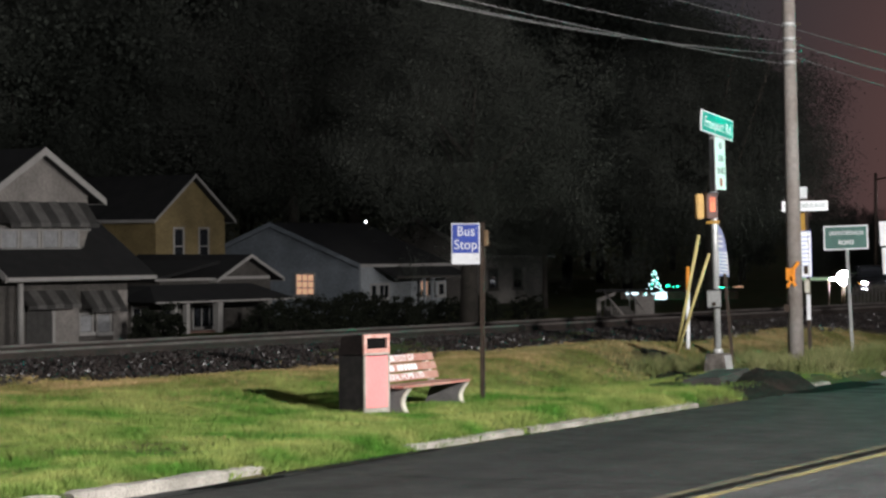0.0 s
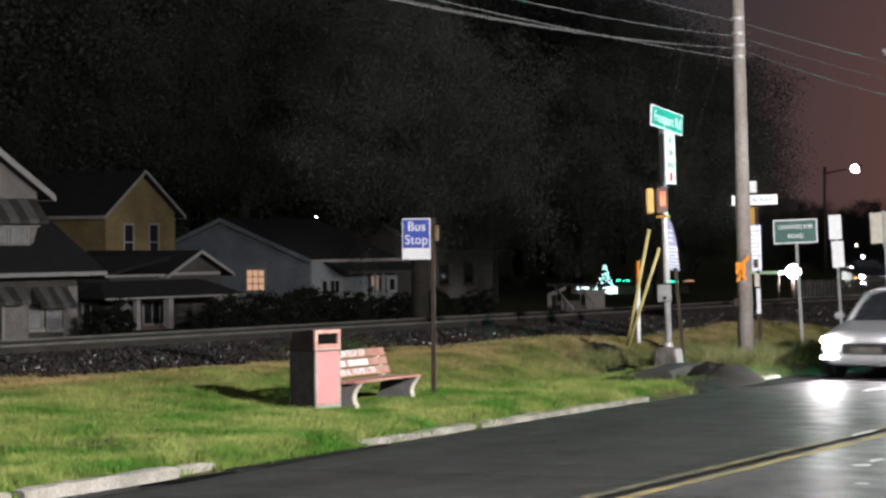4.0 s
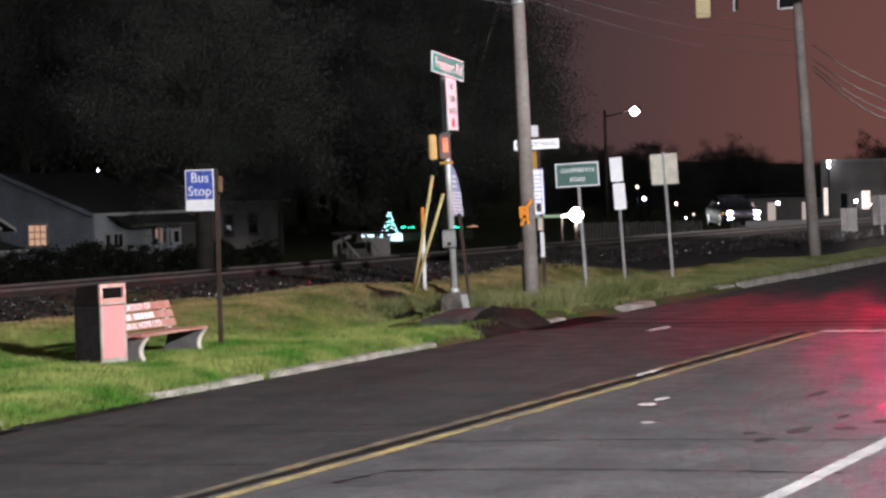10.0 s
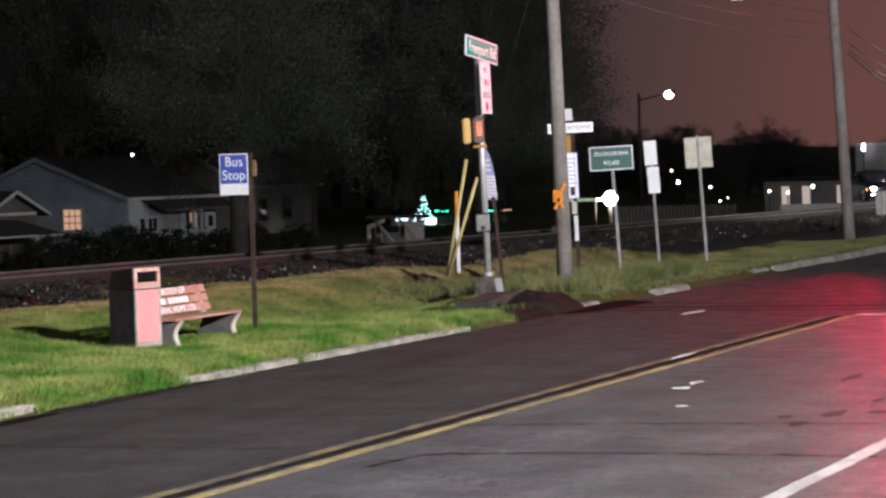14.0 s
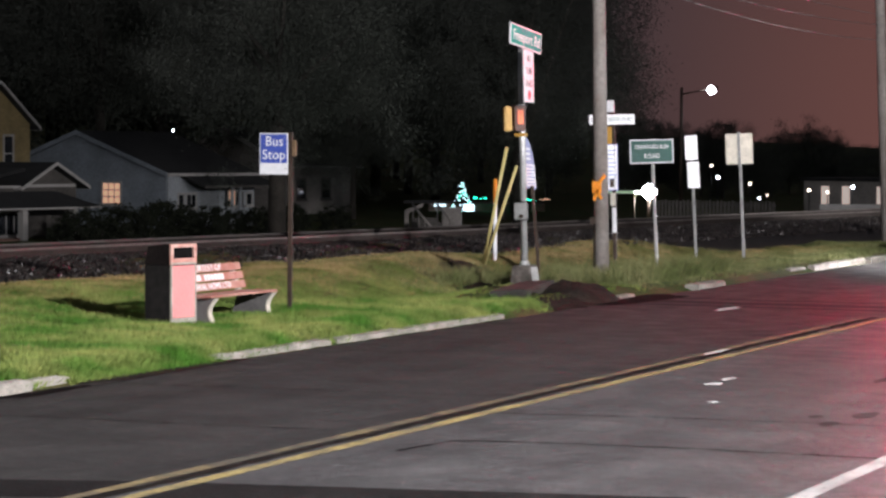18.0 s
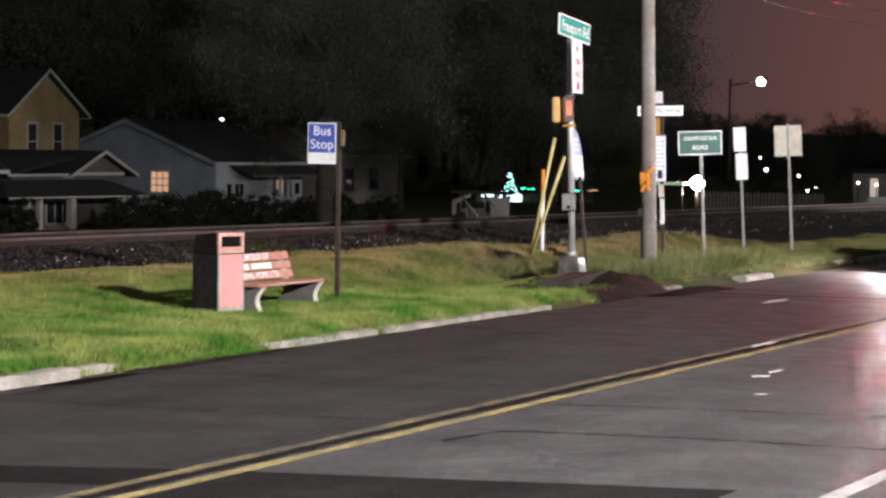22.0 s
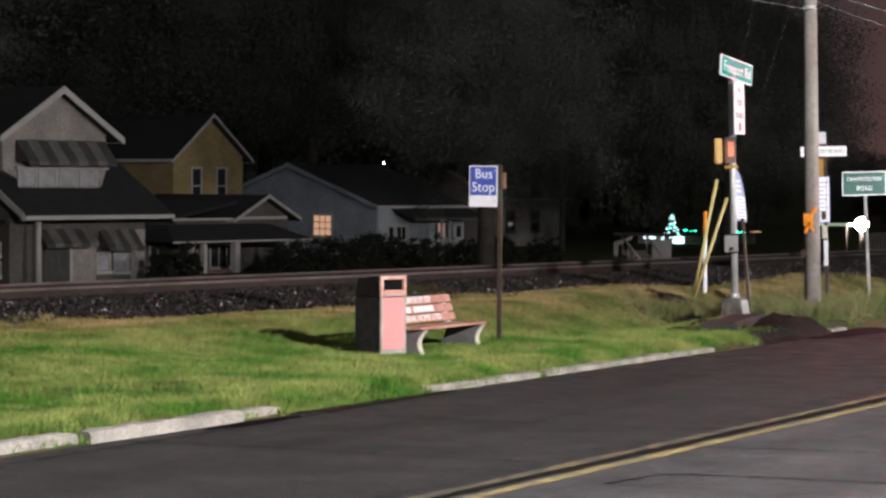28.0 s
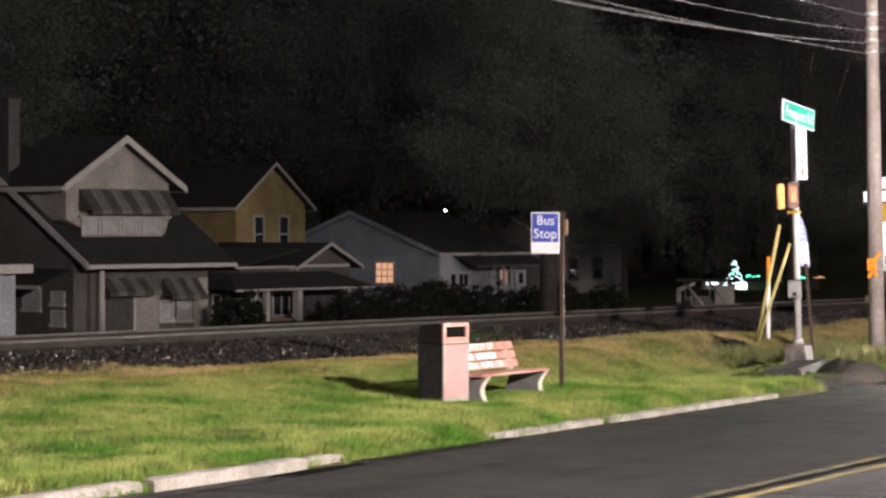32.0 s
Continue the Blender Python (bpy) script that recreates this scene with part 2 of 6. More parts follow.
# ---- building helpers ----
def box(bm, x0, x1, y0, y1, z0, z1, m=None):
    vs = [bm.verts.new((x, y, z)) for z in (z0, z1) for x, y in ((x0, y0), (x1, y0), (x1, y1), (x0, y1))]
    if m is not None:
        for v in vs:
            v.co = m @ v.co
    for f in ((3, 2, 1, 0), (4, 5, 6, 7), (0, 1, 5, 4), (1, 2, 6, 5), (2, 3, 7, 6), (3, 0, 4, 7)):
        bm.faces.new([vs[i] for i in f])
    return bm


def tube(bm, p0, p1, r0, r1=None, seg=12, caps=True):
    p0, p1 = Vector(p0), Vector(p1)
    r1 = r0 if r1 is None else r1
    q = (p1 - p0).to_track_quat("Z", "Y")
    rings = []
    for p, r in ((p0, r0), (p1, r1)):
        rings.append([bm.verts.new(p + q @ Vector((r * math.cos(2 * math.pi * i / seg), r * math.sin(2 * math.pi * i / seg), 0))) for i in range(seg)])
    for i in range(seg):
        j = (i + 1) % seg
        bm.faces.new((rings[0][i], rings[0][j], rings[1][j], rings[1][i])).smooth = True
    if caps:
        bm.faces.new(rings[0][::-1])
        bm.faces.new(rings[1])
    return bm


def extrude(bm, poly, a, b, place):
    """A prism: the 2D outline poly swept from a to b; place(u, v, s) gives the point."""
    lo = [bm.verts.new(place(u, v, a)) for u, v in poly]
    hi = [bm.verts.new(place(u, v, b)) for u, v in poly]
    n = len(poly)
    bm.faces.new(lo[::-1])
    bm.faces.new(hi)
    for i in range(n):
        j = (i + 1) % n
        bm.faces.new((lo[i], lo[j], hi[j], hi[i]))
    return bm


def B():
    return bmesh.new()


def mesh_of(name, bm, material_, bevel=0.0):
    if bevel:
        bmesh.ops.bevel(bm, geom=list(bm.edges), offset=bevel, segments=2, affect="EDGES", clamp_overlap=True)
    bmesh.ops.recalc_face_normals(bm, faces=list(bm.faces))
    me = bpy.data.meshes.new(name)
    bm.to_mesh(me)
    bm.free()
    me.materials.append(material_)
    return me


def part(name, bm, material_, parent, label="", bevel=0.0):
    ob = new(name, mesh_of(name, bm, material_, bevel))
    ob.parent = parent
    if label:
        tagged(ob, label)
    return ob


def thing(name, m, label, category, group="", kind=""):
    ob = new(name)
    ob.empty_display_size = 0.2
    ob.matrix_world = m
    return tagged(ob, label, category, group, kind)


def solid(name, bm, material_, label, category="", group="", kind="", m=None, bevel=0.0):
    ob = new(name, mesh_of(name, bm, material_, bevel))
    if m is not None:
        ob.matrix_world = m
    return tagged(ob, label, category, group, kind)


def lettering(name, text, size, material_, parent, m, label="", squeeze=1.0):
    """A line of writing, one mesh for each word, centred on m."""
    words, at = [], 0.0
    for word in text.split():
        cu = bpy.data.curves.new(name, "FONT")
        cu.body, cu.size, cu.align_x, cu.align_y, cu.extrude = word, size, "LEFT", "CENTER", 0.002
        cu.space_character = 1.05
        tmp = bpy.data.objects.new(name, cu)
        scene.collection.objects.link(tmp)
        dg = bpy.context.evaluated_depsgraph_get()
        me = bpy.data.meshes.new_from_object(tmp.evaluated_get(dg))
        bpy.data.objects.remove(tmp)
        me.materials.clear()
        me.materials.append(material_)
        words.append((me, at))
        at += max(v.co.x for v in me.vertices) + size * 0.3
    wide = at - size * 0.3
    for me, x in words:
        ob = new(name, me)
        ob.parent = parent
        ob.matrix_local = m @ Matrix.Diagonal((squeeze, 1, 1, 1)) @ Matrix.Translation((x - wide / 2, 0, 0))
        if label:
            tagged(ob, label)


# ---- ground ----
def rail_x(y):
    """The nearer rail's line; the track runs a little askew of the road."""
    return -23.6 + 0.150 * (y - 29.5)


def smooth(a, b, v):
    t = min(1.0, max(0.0, (v - a) / (b - a)))
    return t * t * (3 - 2 * t)


def ground_z(x, y):
    if x > -13.0:
        return -0.06
    d = x - rail_x(y)                    # metres on the road's side of the near rail
    z = -0.06 + 0.17 * smooth(-13.05, -13.5, x) if x > -13.5 else 0.11
    z += 0.12 * noise.noise((x * 0.5, y * 0.2, 2.0)) * smooth(-13.6, -15.0, x)
    z += 0.05 * noise.noise((x * 1.7, y * 0.9, 5.0)) * smooth(-13.7, -14.4, x)
    z -= 0.24 * math.exp(-((x + 16.4) / 0.9) ** 2) * smooth(30, 34, y)
    z += 0.16 * math.exp(-((x + 17.6) / 0.8) ** 2 - ((y - 39.5) / 3.0) ** 2)
    toe = min(rail_x(y) + 3.0, -16.5)
    z += 0.23 * min(1.0, max(0.0, (-15.4 - x) / (-15.4 - toe)))
    z += 0.06 * smooth(2.9, 0.9, d)
    if d < -3.0:
        z = 0.40 + (-1.45 - 0.40) * smooth(-3.0, -9.0, d)
    if x < -85:
        z = -1.45 + 16.0 * smooth(-85, -210, x) * (smooth(0.33, 0.55, -x / y) if y > 1 else 1)
    return z


def grid_sheet(xs, ys, height):
    bm = B()
    rows = [[bm.verts.new((x, y, height(x, y))) for y in ys] for x in xs]
    for i in range(len(xs) - 1):
        for j in range(len(ys) - 1):
            bm.faces.new((rows[i][j], rows[i + 1][j], rows[i + 1][j + 1], rows[i][j + 1])).smooth = True
    return bm


xs = [-1500, -700, -400, -260, -210, -180, -150, -120, -100, -85, -75, -60, -50, -44, -40, -36, -33]
xs += [-31 + 0.25 * i for i in range(72)] + [-13.05, -13.0, -8, 0, 20, 80, 300, 1500]
ys = [-1500, -300, -60, -10, 5] + [8 + 0.4 * i for i in range(157)] + [75, 85, 100, 120, 150, 200, 300, 600, 1500]
solid("ground", grid_sheet(xs, ys, ground_z), LAWN, "mown green lawn and rough ground beside the road", "ground", kind="structure")

# road slab, worn near lane, far side street
bm = B()
box(bm, -12.98, 40, -400, 900, -0.055, 0.0)
solid("road", bm, ASPHALT, "dark worn asphalt road with a yellow centre line", "road", kind="structure")
bm = B()
box(bm, -8.62, 3.0, -60, 33.4, 0.0, 0.004)
solid("road_lane", bm, ASPHALT_NEW, "paler worn asphalt of the near lane", "road", kind="structure")


def strip(bm, pts, width, z, thick=0.004, wobble=0.0):
    """A flat band along a line of points on the road."""
    n = len(pts)
    left, right = [], []
    for i, (x, y) in enumerate(pts):
        a, b = pts[max(0, i - 1)], pts[min(n - 1, i + 1)]
        dx, dy = b[0] - a[0], b[1] - a[1]
        q = math.hypot(dx, dy)
        w = width / 2 * (1 + wobble * random.uniform(-1, 1))
        left.append((x - dy / q * w, y + dx / q * w))
        right.append((x + dy / q * w, y - dx / q * w))
    lo = [bm.verts.new((x, y, z + thick)) for x, y in left]
    hi = [bm.verts.new((x, y, z + thick)) for x, y in right]
    for i in range(n - 1):
        bm.faces.new((lo[i], lo[i + 1], hi[i + 1], hi[i]))
    return bm


def wavy(x0, y0, x1, y1, n, amount):
    return [(x0 + (x1 - x0) * i / n + random.uniform(-amount, amount), y0 + (y1 - y0) * i / n) for i in range(n + 1)]


bm = strip(B(), wavy(-8.80, -30, -8.80, 33.5, 120, 0.008), 0.11, 0.002, 0.004, 0.3)
solid("centre_line", bm, YELLOW_WORN, "worn yellow painted centre line", "road marking", "yellow centre lines", "structure")
bm = strip(B(), wavy(-8.47, -30, -8.47, 33.5, 120, 0.008), 0.125, 0.004, 0.004, 0.15)
solid("centre_line", bm, YELLOW_LINE, "worn yellow painted centre line", "road marking", "yellow centre lines", "structure")
bm = strip(B(), wavy(-8.64, -30, -8.64, 33.6, 260, 0.010), 0.115, 0.006, 0.006, 0.4)
solid("joint_seal", bm, JOINT, "black tar seal between the yellow lines", "tar seal", kind="structure")
bm = strip(B(), wavy(-4.56, -30, -4.56, 33.5, 60, 0.006), 0.16, 0.004, 0.004, 0.1)
solid("edge_line", bm, WHITE_LINE, "white painted edge line", "road marking", kind="structure")
bm = box(B(), -8.5, -3.6, 33.75, 34.15, 0.002, 0.006)
solid("stop_line", bm, WHITE_LINE, "white painted stop line", "road marking", kind="structure")
# dark band across both lanes
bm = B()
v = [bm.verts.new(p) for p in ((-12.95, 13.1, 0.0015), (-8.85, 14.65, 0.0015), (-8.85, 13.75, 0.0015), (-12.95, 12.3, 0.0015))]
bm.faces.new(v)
solid("dark_band", bm, ASPHALT_DARK, "dark flat band across the lane", "road patch", "trench patches", "structure")
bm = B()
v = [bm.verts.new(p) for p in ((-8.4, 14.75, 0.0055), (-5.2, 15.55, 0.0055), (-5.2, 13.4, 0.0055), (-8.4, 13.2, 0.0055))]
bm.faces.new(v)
solid("dark_band", bm, ASPHALT_DARK, "dark flat band across the lane", "road patch", "trench patches", "structure")

# ---- kerb ----
def kerb(y0, y1, x=-13.22, tilt=0.0, high=0.12, name="kerb_stone", wide=0.15, bow=0.0):
    """One worn stone: a rounded section swept along the road, with chipped edges; bow pushes its middle towards the road."""
    bm = B()
    n = max(6, int((y1 - y0) / 0.12))
    w = wide / 2
    section = ((-w, -0.05), (-w, high * 0.82), (-w * 0.75, high), (w * 0.55, high * 0.97), (w * 0.92, high * 0.72), (w * 1.05, -0.05))
    lean = math.tan(radians(tilt))
    rows = []
    for i in range(n + 1):
        f = i / n
        y = y0 + (y1 - y0) * f
        end = 1 - 0.15 * max(0.0, 1 - min(f, 1 - f) * (y1 - y0) / 0.10)
        row = []
        for k, (u, v) in enumerate(section):
            chip = 0.016 * noise.noise((y * 3.1, k * 0.9, x)) + 0.012 * noise.noise((y * 9.0, k * 1.7, x + 5))
            z = v * (end if v > 0 else 1) + (chip if v > 0 else 0)
            row.append(bm.verts.new((x + u + lean * max(z, 0) + chip * 0.8 + bow * math.sin(math.pi * f), y, z)))
        rows.append(row)
    for i in range(n):
        for k in range(5):
            bm.faces.new((rows[i][k], rows[i + 1][k], rows[i + 1][k + 1], rows[i][k + 1]))
    bm.faces.new(rows[0])
    bm.faces.new(rows[-1][::-1])
    return solid(name, bm, KERB, "pale worn concrete kerb stone along the lawn", "kerb", "kerb stones along the lawn", "structure")


for y0, y1, high, bow in ((9.0, 11.95, 0.11, 0), (12.0, 14.5, 0.10, 0), (14.55, 17.33, 0.085, 0), (17.45, 19.85, 0.095, 0.05), (19.9, 20.6, 0.07, 0), (23.35, 26.12, 0.05, 0), (26.28, 31.3, 0.045, 0)):
    kerb(y0, y1, -13.24 + random.uniform(-0.03, 0.03), random.uniform(-3, 3), high, bow=bow)
kerb(35.95, 36.65, -13.28, 4, 0.05)
kerb(39.2, 40.6, -13.15, 8, 0.09, wide=0.26, bow=0.05)
kerb(45.3, 46.3, -13.35, 2, 0.08)
kerb(46.6, 50.4, -13.25, 3, 0.10)
kerb(50.5, 64.0, -13.15, 0, 0.11)
kerb(64.1, 110.0, -13.1, 0, 0.11)


# ---- bus stop ----
def bus_stop():
    t = thing("bus_stop_sign", pose(-15.31, 29.16, 0.10), "blue and white bus stop sign on a dark steel post", "bus stop sign")
    bm = B()
    box(bm, -0.028, 0.028, -0.018, -0.012, -0.3, 2.37)
    box(bm, -0.028, -0.022, -0.018, 0.018, -0.3, 2.37)
    box(bm, 0.022, 0.028, -0.018, 0.018, -0.3, 2.37)
    part("post", bm, DARK_STEEL, t)
    plate = part("sign_plate", box(B(), -0.44, -0.02, -0.032, -0.028, 1.82, 2.36), SIGN_WHITE, t)
    part("blue_field", box(B(), -0.425, -0.035, -0.035, -0.0325, 1.97, 2.345), SIGN_BLUE, plate)
    lettering("lettering", "Bus", 0.18, SIGN_WHITE, plate, pose(-0.225, -0.037, 2.25, 90, 0, 0), "white lettering")
    lettering("lettering", "Stop", 0.18, SIGN_WHITE, plate, pose(-0.23, -0.037, 2.075, 90, 0, 0), "white lettering")
    for z in (1.9, 2.3):
        part("bolt", tube(B(), (-0.06, -0.04, z), (-0.06, -0.03, z), 0.008, seg=8), GALVANISED, t)
    part("timetable_holder", box(B(), 0.03, 0.085, -0.02, 0.02, 2.06, 2.27), material("tan_holder_plastic", (0.20, 0.13, 0.075), 0.6, 0, 0.3, 9, 60, 0.1), t, "tan timetable holder", 0.006)


bus_stop()


def bin_():
    t = thing("litter_bin", pose(-15.84, 26.98, 0.05, 0, 0, -14), "pebble-sided litter bin with a pink front and open hood", "bin")
    s = 0.225
    part("body", box(B(), -s, s - 0.012, -s, s, 0.06, 0.77), PEBBLE, t, bevel=0.012)
    part("front_panel", box(B(), s - 0.01, s + 0.008, -s + 0.03, s - 0.03, 0.12, 0.76), PINK, t, "pink metal front panel", 0.004)
    bm = B()
    box(bm, s - 0.012, s + 0.014, -s, -s + 0.03, 0.02, 0.77)
    part("front_rail", bm, CONCRETE, t, bevel=0.004)
    part("front_rail", box(B(), s - 0.012, s + 0.014, s - 0.03, s, 0.02, 0.77), CONCRETE, t, bevel=0.004)
    part("plinth", box(B(), s - 0.02, s + 0.012, -s + 0.032, s - 0.032, 0.055, 0.115), CONCRETE, t, bevel=0.004)
    for y in (-s + 0.02, s - 0.06):
        part("foot", box(B(), -s, -s + 0.05, y, y + 0.04, 0.0, 0.058), CONCRETE, t)
    bm = B()
    extrude(bm, [(-s, 0.775), (s - 0.02, 0.775), (s - 0.035, 1.01), (s - 0.10, 1.03), (-s + 0.06, 0.99)], -s + 0.004, s - 0.004, lambda u, v, k: (u, k, v))
    hood = part("hood", bm, material("dark_hood_paint", (0.022, 0.017, 0.016), 0.9, 0, 0.3, 5, 30, 0.1, spec=0.1), t, "dark brown hood")
    bm = B()
    a, b = s - 0.018, s + 0.012
    box(bm, a, b, -s, -s + 0.045, 0.775, 1.03)
    box(bm, a, b, s - 0.045, s, 0.775, 1.03)
    box(bm, a, b, -s + 0.045, s - 0.045, 0.985, 1.03)
    box(bm, a, b, -s + 0.045, s - 0.045, 0.775, 0.85)
    part("mouth_frame", bm, material("worn_pink_frame", (0.50, 0.22, 0.18), 0.65, 0, 0.35, 9, 40, 0.1, tint=(0.62, 0.40, 0.34)), hood, "worn pink mouth frame")
    part("collar_strip", box(B(), s + 0.013, s + 0.017, -s + 0.01, s - 0.01, 0.777, 0.80), CONCRETE, hood, "pale metal strip")
    part("mouth", box(B(), s - 0.03, s - 0.012, -s + 0.05, s - 0.05, 0.855, 0.98), TAR, hood)


bin_()


def bench():
    t = thing("bench", pose(-15.35, 27.25, 0.065), "bench with red slats and curved pale concrete ends", "bench")
    # concrete ends: sides coloured darker as shade, an S-curved front edge paler as lit
    outline = []
    for i in range(9):
        z = 0.33 * i / 8
        outline.append((0.02 - 0.085 * math.sin(math.pi * i / 8) - 0.03 * (1 - i / 8), z))
    outline += [(-0.50, 0.33), (-0.55, 0.16), (-0.62, 0.0)]
    for y in (0.0, 1.52):
        bm = extrude(B(), outline, y - 0.035, y + 0.035, lambda u, v, k: (u, k, v))
        end = part("bench_end", bm, material("shaded_bench_concrete", (0.12, 0.112, 0.108), 0.9, 0, 0.25, 4, 50, 0.3), t, "concrete bench end darkened as in shade", 0.004)
        edge = outline[:9] + [(u - 0.022, v) for u, v in reversed(outline[:9])]
        part("front_edge", extrude(B(), [(u + 0.012, v) for u, v in edge], y - 0.042, y + 0.042, lambda u, v, k: (u, k, v)), PALE_CONCRETE, end, "curved front edge, paler as if lit")
        bm = extrude(B(), [(-0.46, 0.28), (-0.52, 0.28), (-0.65, 0.66), (-0.61, 0.68)], y - 0.045, y + 0.045, lambda u, v, k: (u, k, v))
        part("back_support", bm, PALE_CONCRETE, t, bevel=0.005)
    for i in range(3):
        x = -0.02 - 0.16 * i
        part("seat_slat", box(B(), x - 0.14, x + 0.01, -0.1, 1.66, 0.334 - 0.006 * i, 0.366 - 0.006 * i), BENCH_WOOD, t, bevel=0.006)
    for i in range(3):
        z = 0.655 - 0.115 * i
        x = -0.58 + 0.04 * i
        m = pose(x, 0, z, 0, -18, 0)
        slat = part("back_slat", box(B(), -0.018, 0.018, -0.1, 1.66, -0.05, 0.05, m), BENCH_WOOD, t, bevel=0.005)
        if i != 1:
            lettering("lettering", ("COURTESY OF", "", "FUNERAL HOME LTD")[i], 0.118, SIGN_WHITE, slat, m @ pose(0.020, (0.70, 0, 0.70)[i], 0, 90, 0, 90), "white lettering", (1.1, 1, 0.98)[i])
            continue
        # a name, drawn as bars
        y = 0.14
        for w in (0.22, 0.12, 0.52):
            k = max(2, int(w / 0.085))
            for j in range(k):
                yy = y + j * w / k
                part("letter_bar", box(B(), 0.018, 0.021, yy, yy + w / k * 0.72, -0.038, 0.038, m), SIGN_WHITE, slat)
            y += w + 0.08


bench()


# ---- the sign post on its pedestal ----
def freeport_post():
    t = thing("sign_post", pose(-15.35, 37.35, 0.08, 0, -1.5, 0), "galvanised post with a green street sign, turn sign and crossing signal", "sign post")
    bm = extrude(B(), [(-0.2, 0), (0.2, 0), (0.15, 0.33), (-0.15, 0.33)], -0.16, 0.16, lambda u, v, k: (u, k * (1 - 0.25 * v), v))
    for v in bm.verts:
        v.co = Matrix.Rotation(radians(-6), 3, "Z") @ v.co
    part("pedestal", bm, material("dark_pedestal_concrete", (0.15, 0.13, 0.115), 0.9, 0, 0.35, 6, 40, 0.4, tint=(0.065, 0.055, 0.047)), t, "dark concrete pedestal", 0.012)
    # This added pale plate puts the light on the pedestal's side into its colour.
    part("lit_side_plate", box(B(), 0.0, 0.012, -0.11, 0.11, 0.04, 0.30, pose(0.205, -0.02, 0, 0, -8.5, -6)), GALVANISED, t, "pale plate for the lit side of the pedestal", 0.003)
    part("collar", tube(B(), (0, 0, 0.33), (0, 0, 0.40), 0.085, 0.07, 16), GALVANISED, t)
    part("pole", tube(B(), (0, 0, 0.36), (0, 0, 4.1), 0.055, 0.05, 16), GALVANISED, t)
    m = pose(0.085, 0.0, 3.965, 0, 0, 0) @ pose(0, 0, 0, 0, 0, 88) @ pose(0, 0, 0, 0, 6.8, 0)
    plate = part("street_sign", box(B(), -0.60, 0.60, -0.012, 0.012, -0.168, 0.168, m), SIGN_WHITE, t, "green street name sign with a white border")
    part("green_field", box(B(), -0.575, 0.575, -0.016, -0.0125, -0.146, 0.146, m), SIGN_GREEN, plate)
    lettering("lettering", "Freeport Rd", 0.245, SIGN_WHITE, plate, m @ pose(0, -0.018, -0.01, 90, 0, 0), "white lettering", 0.8)
    part("bracket", box(B(), -0.03, 0.03, -0.03, 0.03, 3.78, 3.86), GALVANISED, t)
    m = pose(0.085, 0.10, 3.36, 0, 0, 97)
    plate = part("turn_sign", box(B(), -0.30, 0.30, -0.006, 0.006, -0.42, 0.42, m), SIGN_WHITE, t, "white turn prohibition sign")
    for z, w in ((0.28, "NO"), (0.08, "TURN"), (-0.12, "ON RED")):
        lettering("lettering", w, 0.15, SIGN_TEXT, plate, m @ pose(0, -0.008, z, 90, 0, 0), "grey lettering", 0.8)
    bm = tube(B(), (0, -0.008, -0.30), (0, -0.011, -0.30), 0.075, seg=20)
    for v in bm.verts:
        v.co = m @ v.co
    part("red_disc", bm, material("sign_red", (0.6, 0.03, 0.03), 0.5), plate)
    # crossing signal
    m = pose(-0.02, -0.12, 2.69, 0, 0, 42)
    head = part("crossing_signal", box(B(), -0.09, 0.09, -0.12, 0.10, -0.21, 0.21, m), material("dark_signal_face", (0.10, 0.035, 0.02), 0.5), t, "dark crossing signal head", 0.02)
    part("housing", box(B(), -0.23, -0.10, -0.02, 0.10, -0.21, 0.19, m), SIGNAL_YELLOW, head, "yellow housing", 0.02)
    part("hood", box(B(), -0.09, 0.09, -0.2, -0.12, 0.19, 0.21, m), BLACK, head)
    glyph = glow("dim_orange_hand", (1.0, 0.16, 0.04), 0.035)
    part("hand_symbol", box(B(), -0.045, 0.045, -0.124, -0.121, -0.1, 0.06, m), glyph, head)
    for i in range(4):
        x = -0.045 + 0.025 * i
        part("hand_symbol", box(B(), x, x + 0.015, -0.124, -0.121, 0.062, 0.13, m), glyph, head)
    part("clamp", box(B(), -0.12, 0.07, -0.07, 0.07, 2.40, 2.45), SIGNAL_YELLOW, t, "yellow clamp", 0.01)
    part("button_box", box(B(), -0.14, 0.12, -0.09, -0.05, 1.05, 1.35), GALVANISED, t, "grey push button plate", 0.02)
    part("button", tube(B(), (0, -0.12, 1.12), (0, -0.09, 1.12), 0.03, seg=12), DARK_STEEL, t)


freeport_post()

# dug-over soil heaps and broken slab at the pedestal's foot
def heap(name, x, y, rx, ry, h, material_, label, seed):
    bm = B()
    rings = []
    for i in range(9):
        r = i / 8
        rings.append([bm.verts.new((x + rx * r * math.cos(a), y + ry * r * math.sin(a),
                     -0.02 + max(0, h * (1 - r ** 2) ** 1.0) + (0.10 * noise.noise((r * 4 * math.cos(a), r * 4 * math.sin(a), seed)) + 0.06 * noise.noise((r * 11 * math.cos(a), r * 11 * math.sin(a), seed + 3))) * (1 - r * r)))
                     for a in [2 * math.pi * k / 32 for k in range(32)]])
    for i in range(8):
        for k in range(32):
            q = (k + 1) % 32
            bm.faces.new((rings[i][k], rings[i][q], rings[i + 1][q], rings[i + 1][k])).smooth = True
    bmesh.ops.remove_doubles(bm, verts=bm.verts, dist=0.001)
    return solid(name, bm, material_, label, "soil")


heap("soil_mound", -13.68, 35.2, 0.66, 1.2, 0.30, EARTH, "low mound of dark dug soil at the road's edge", 1.0)
heap("soil_mound", -14.1, 34.3, 0.95, 1.55, 0.16, EARTH, "dark soil spread round a broken slab", 5.0)
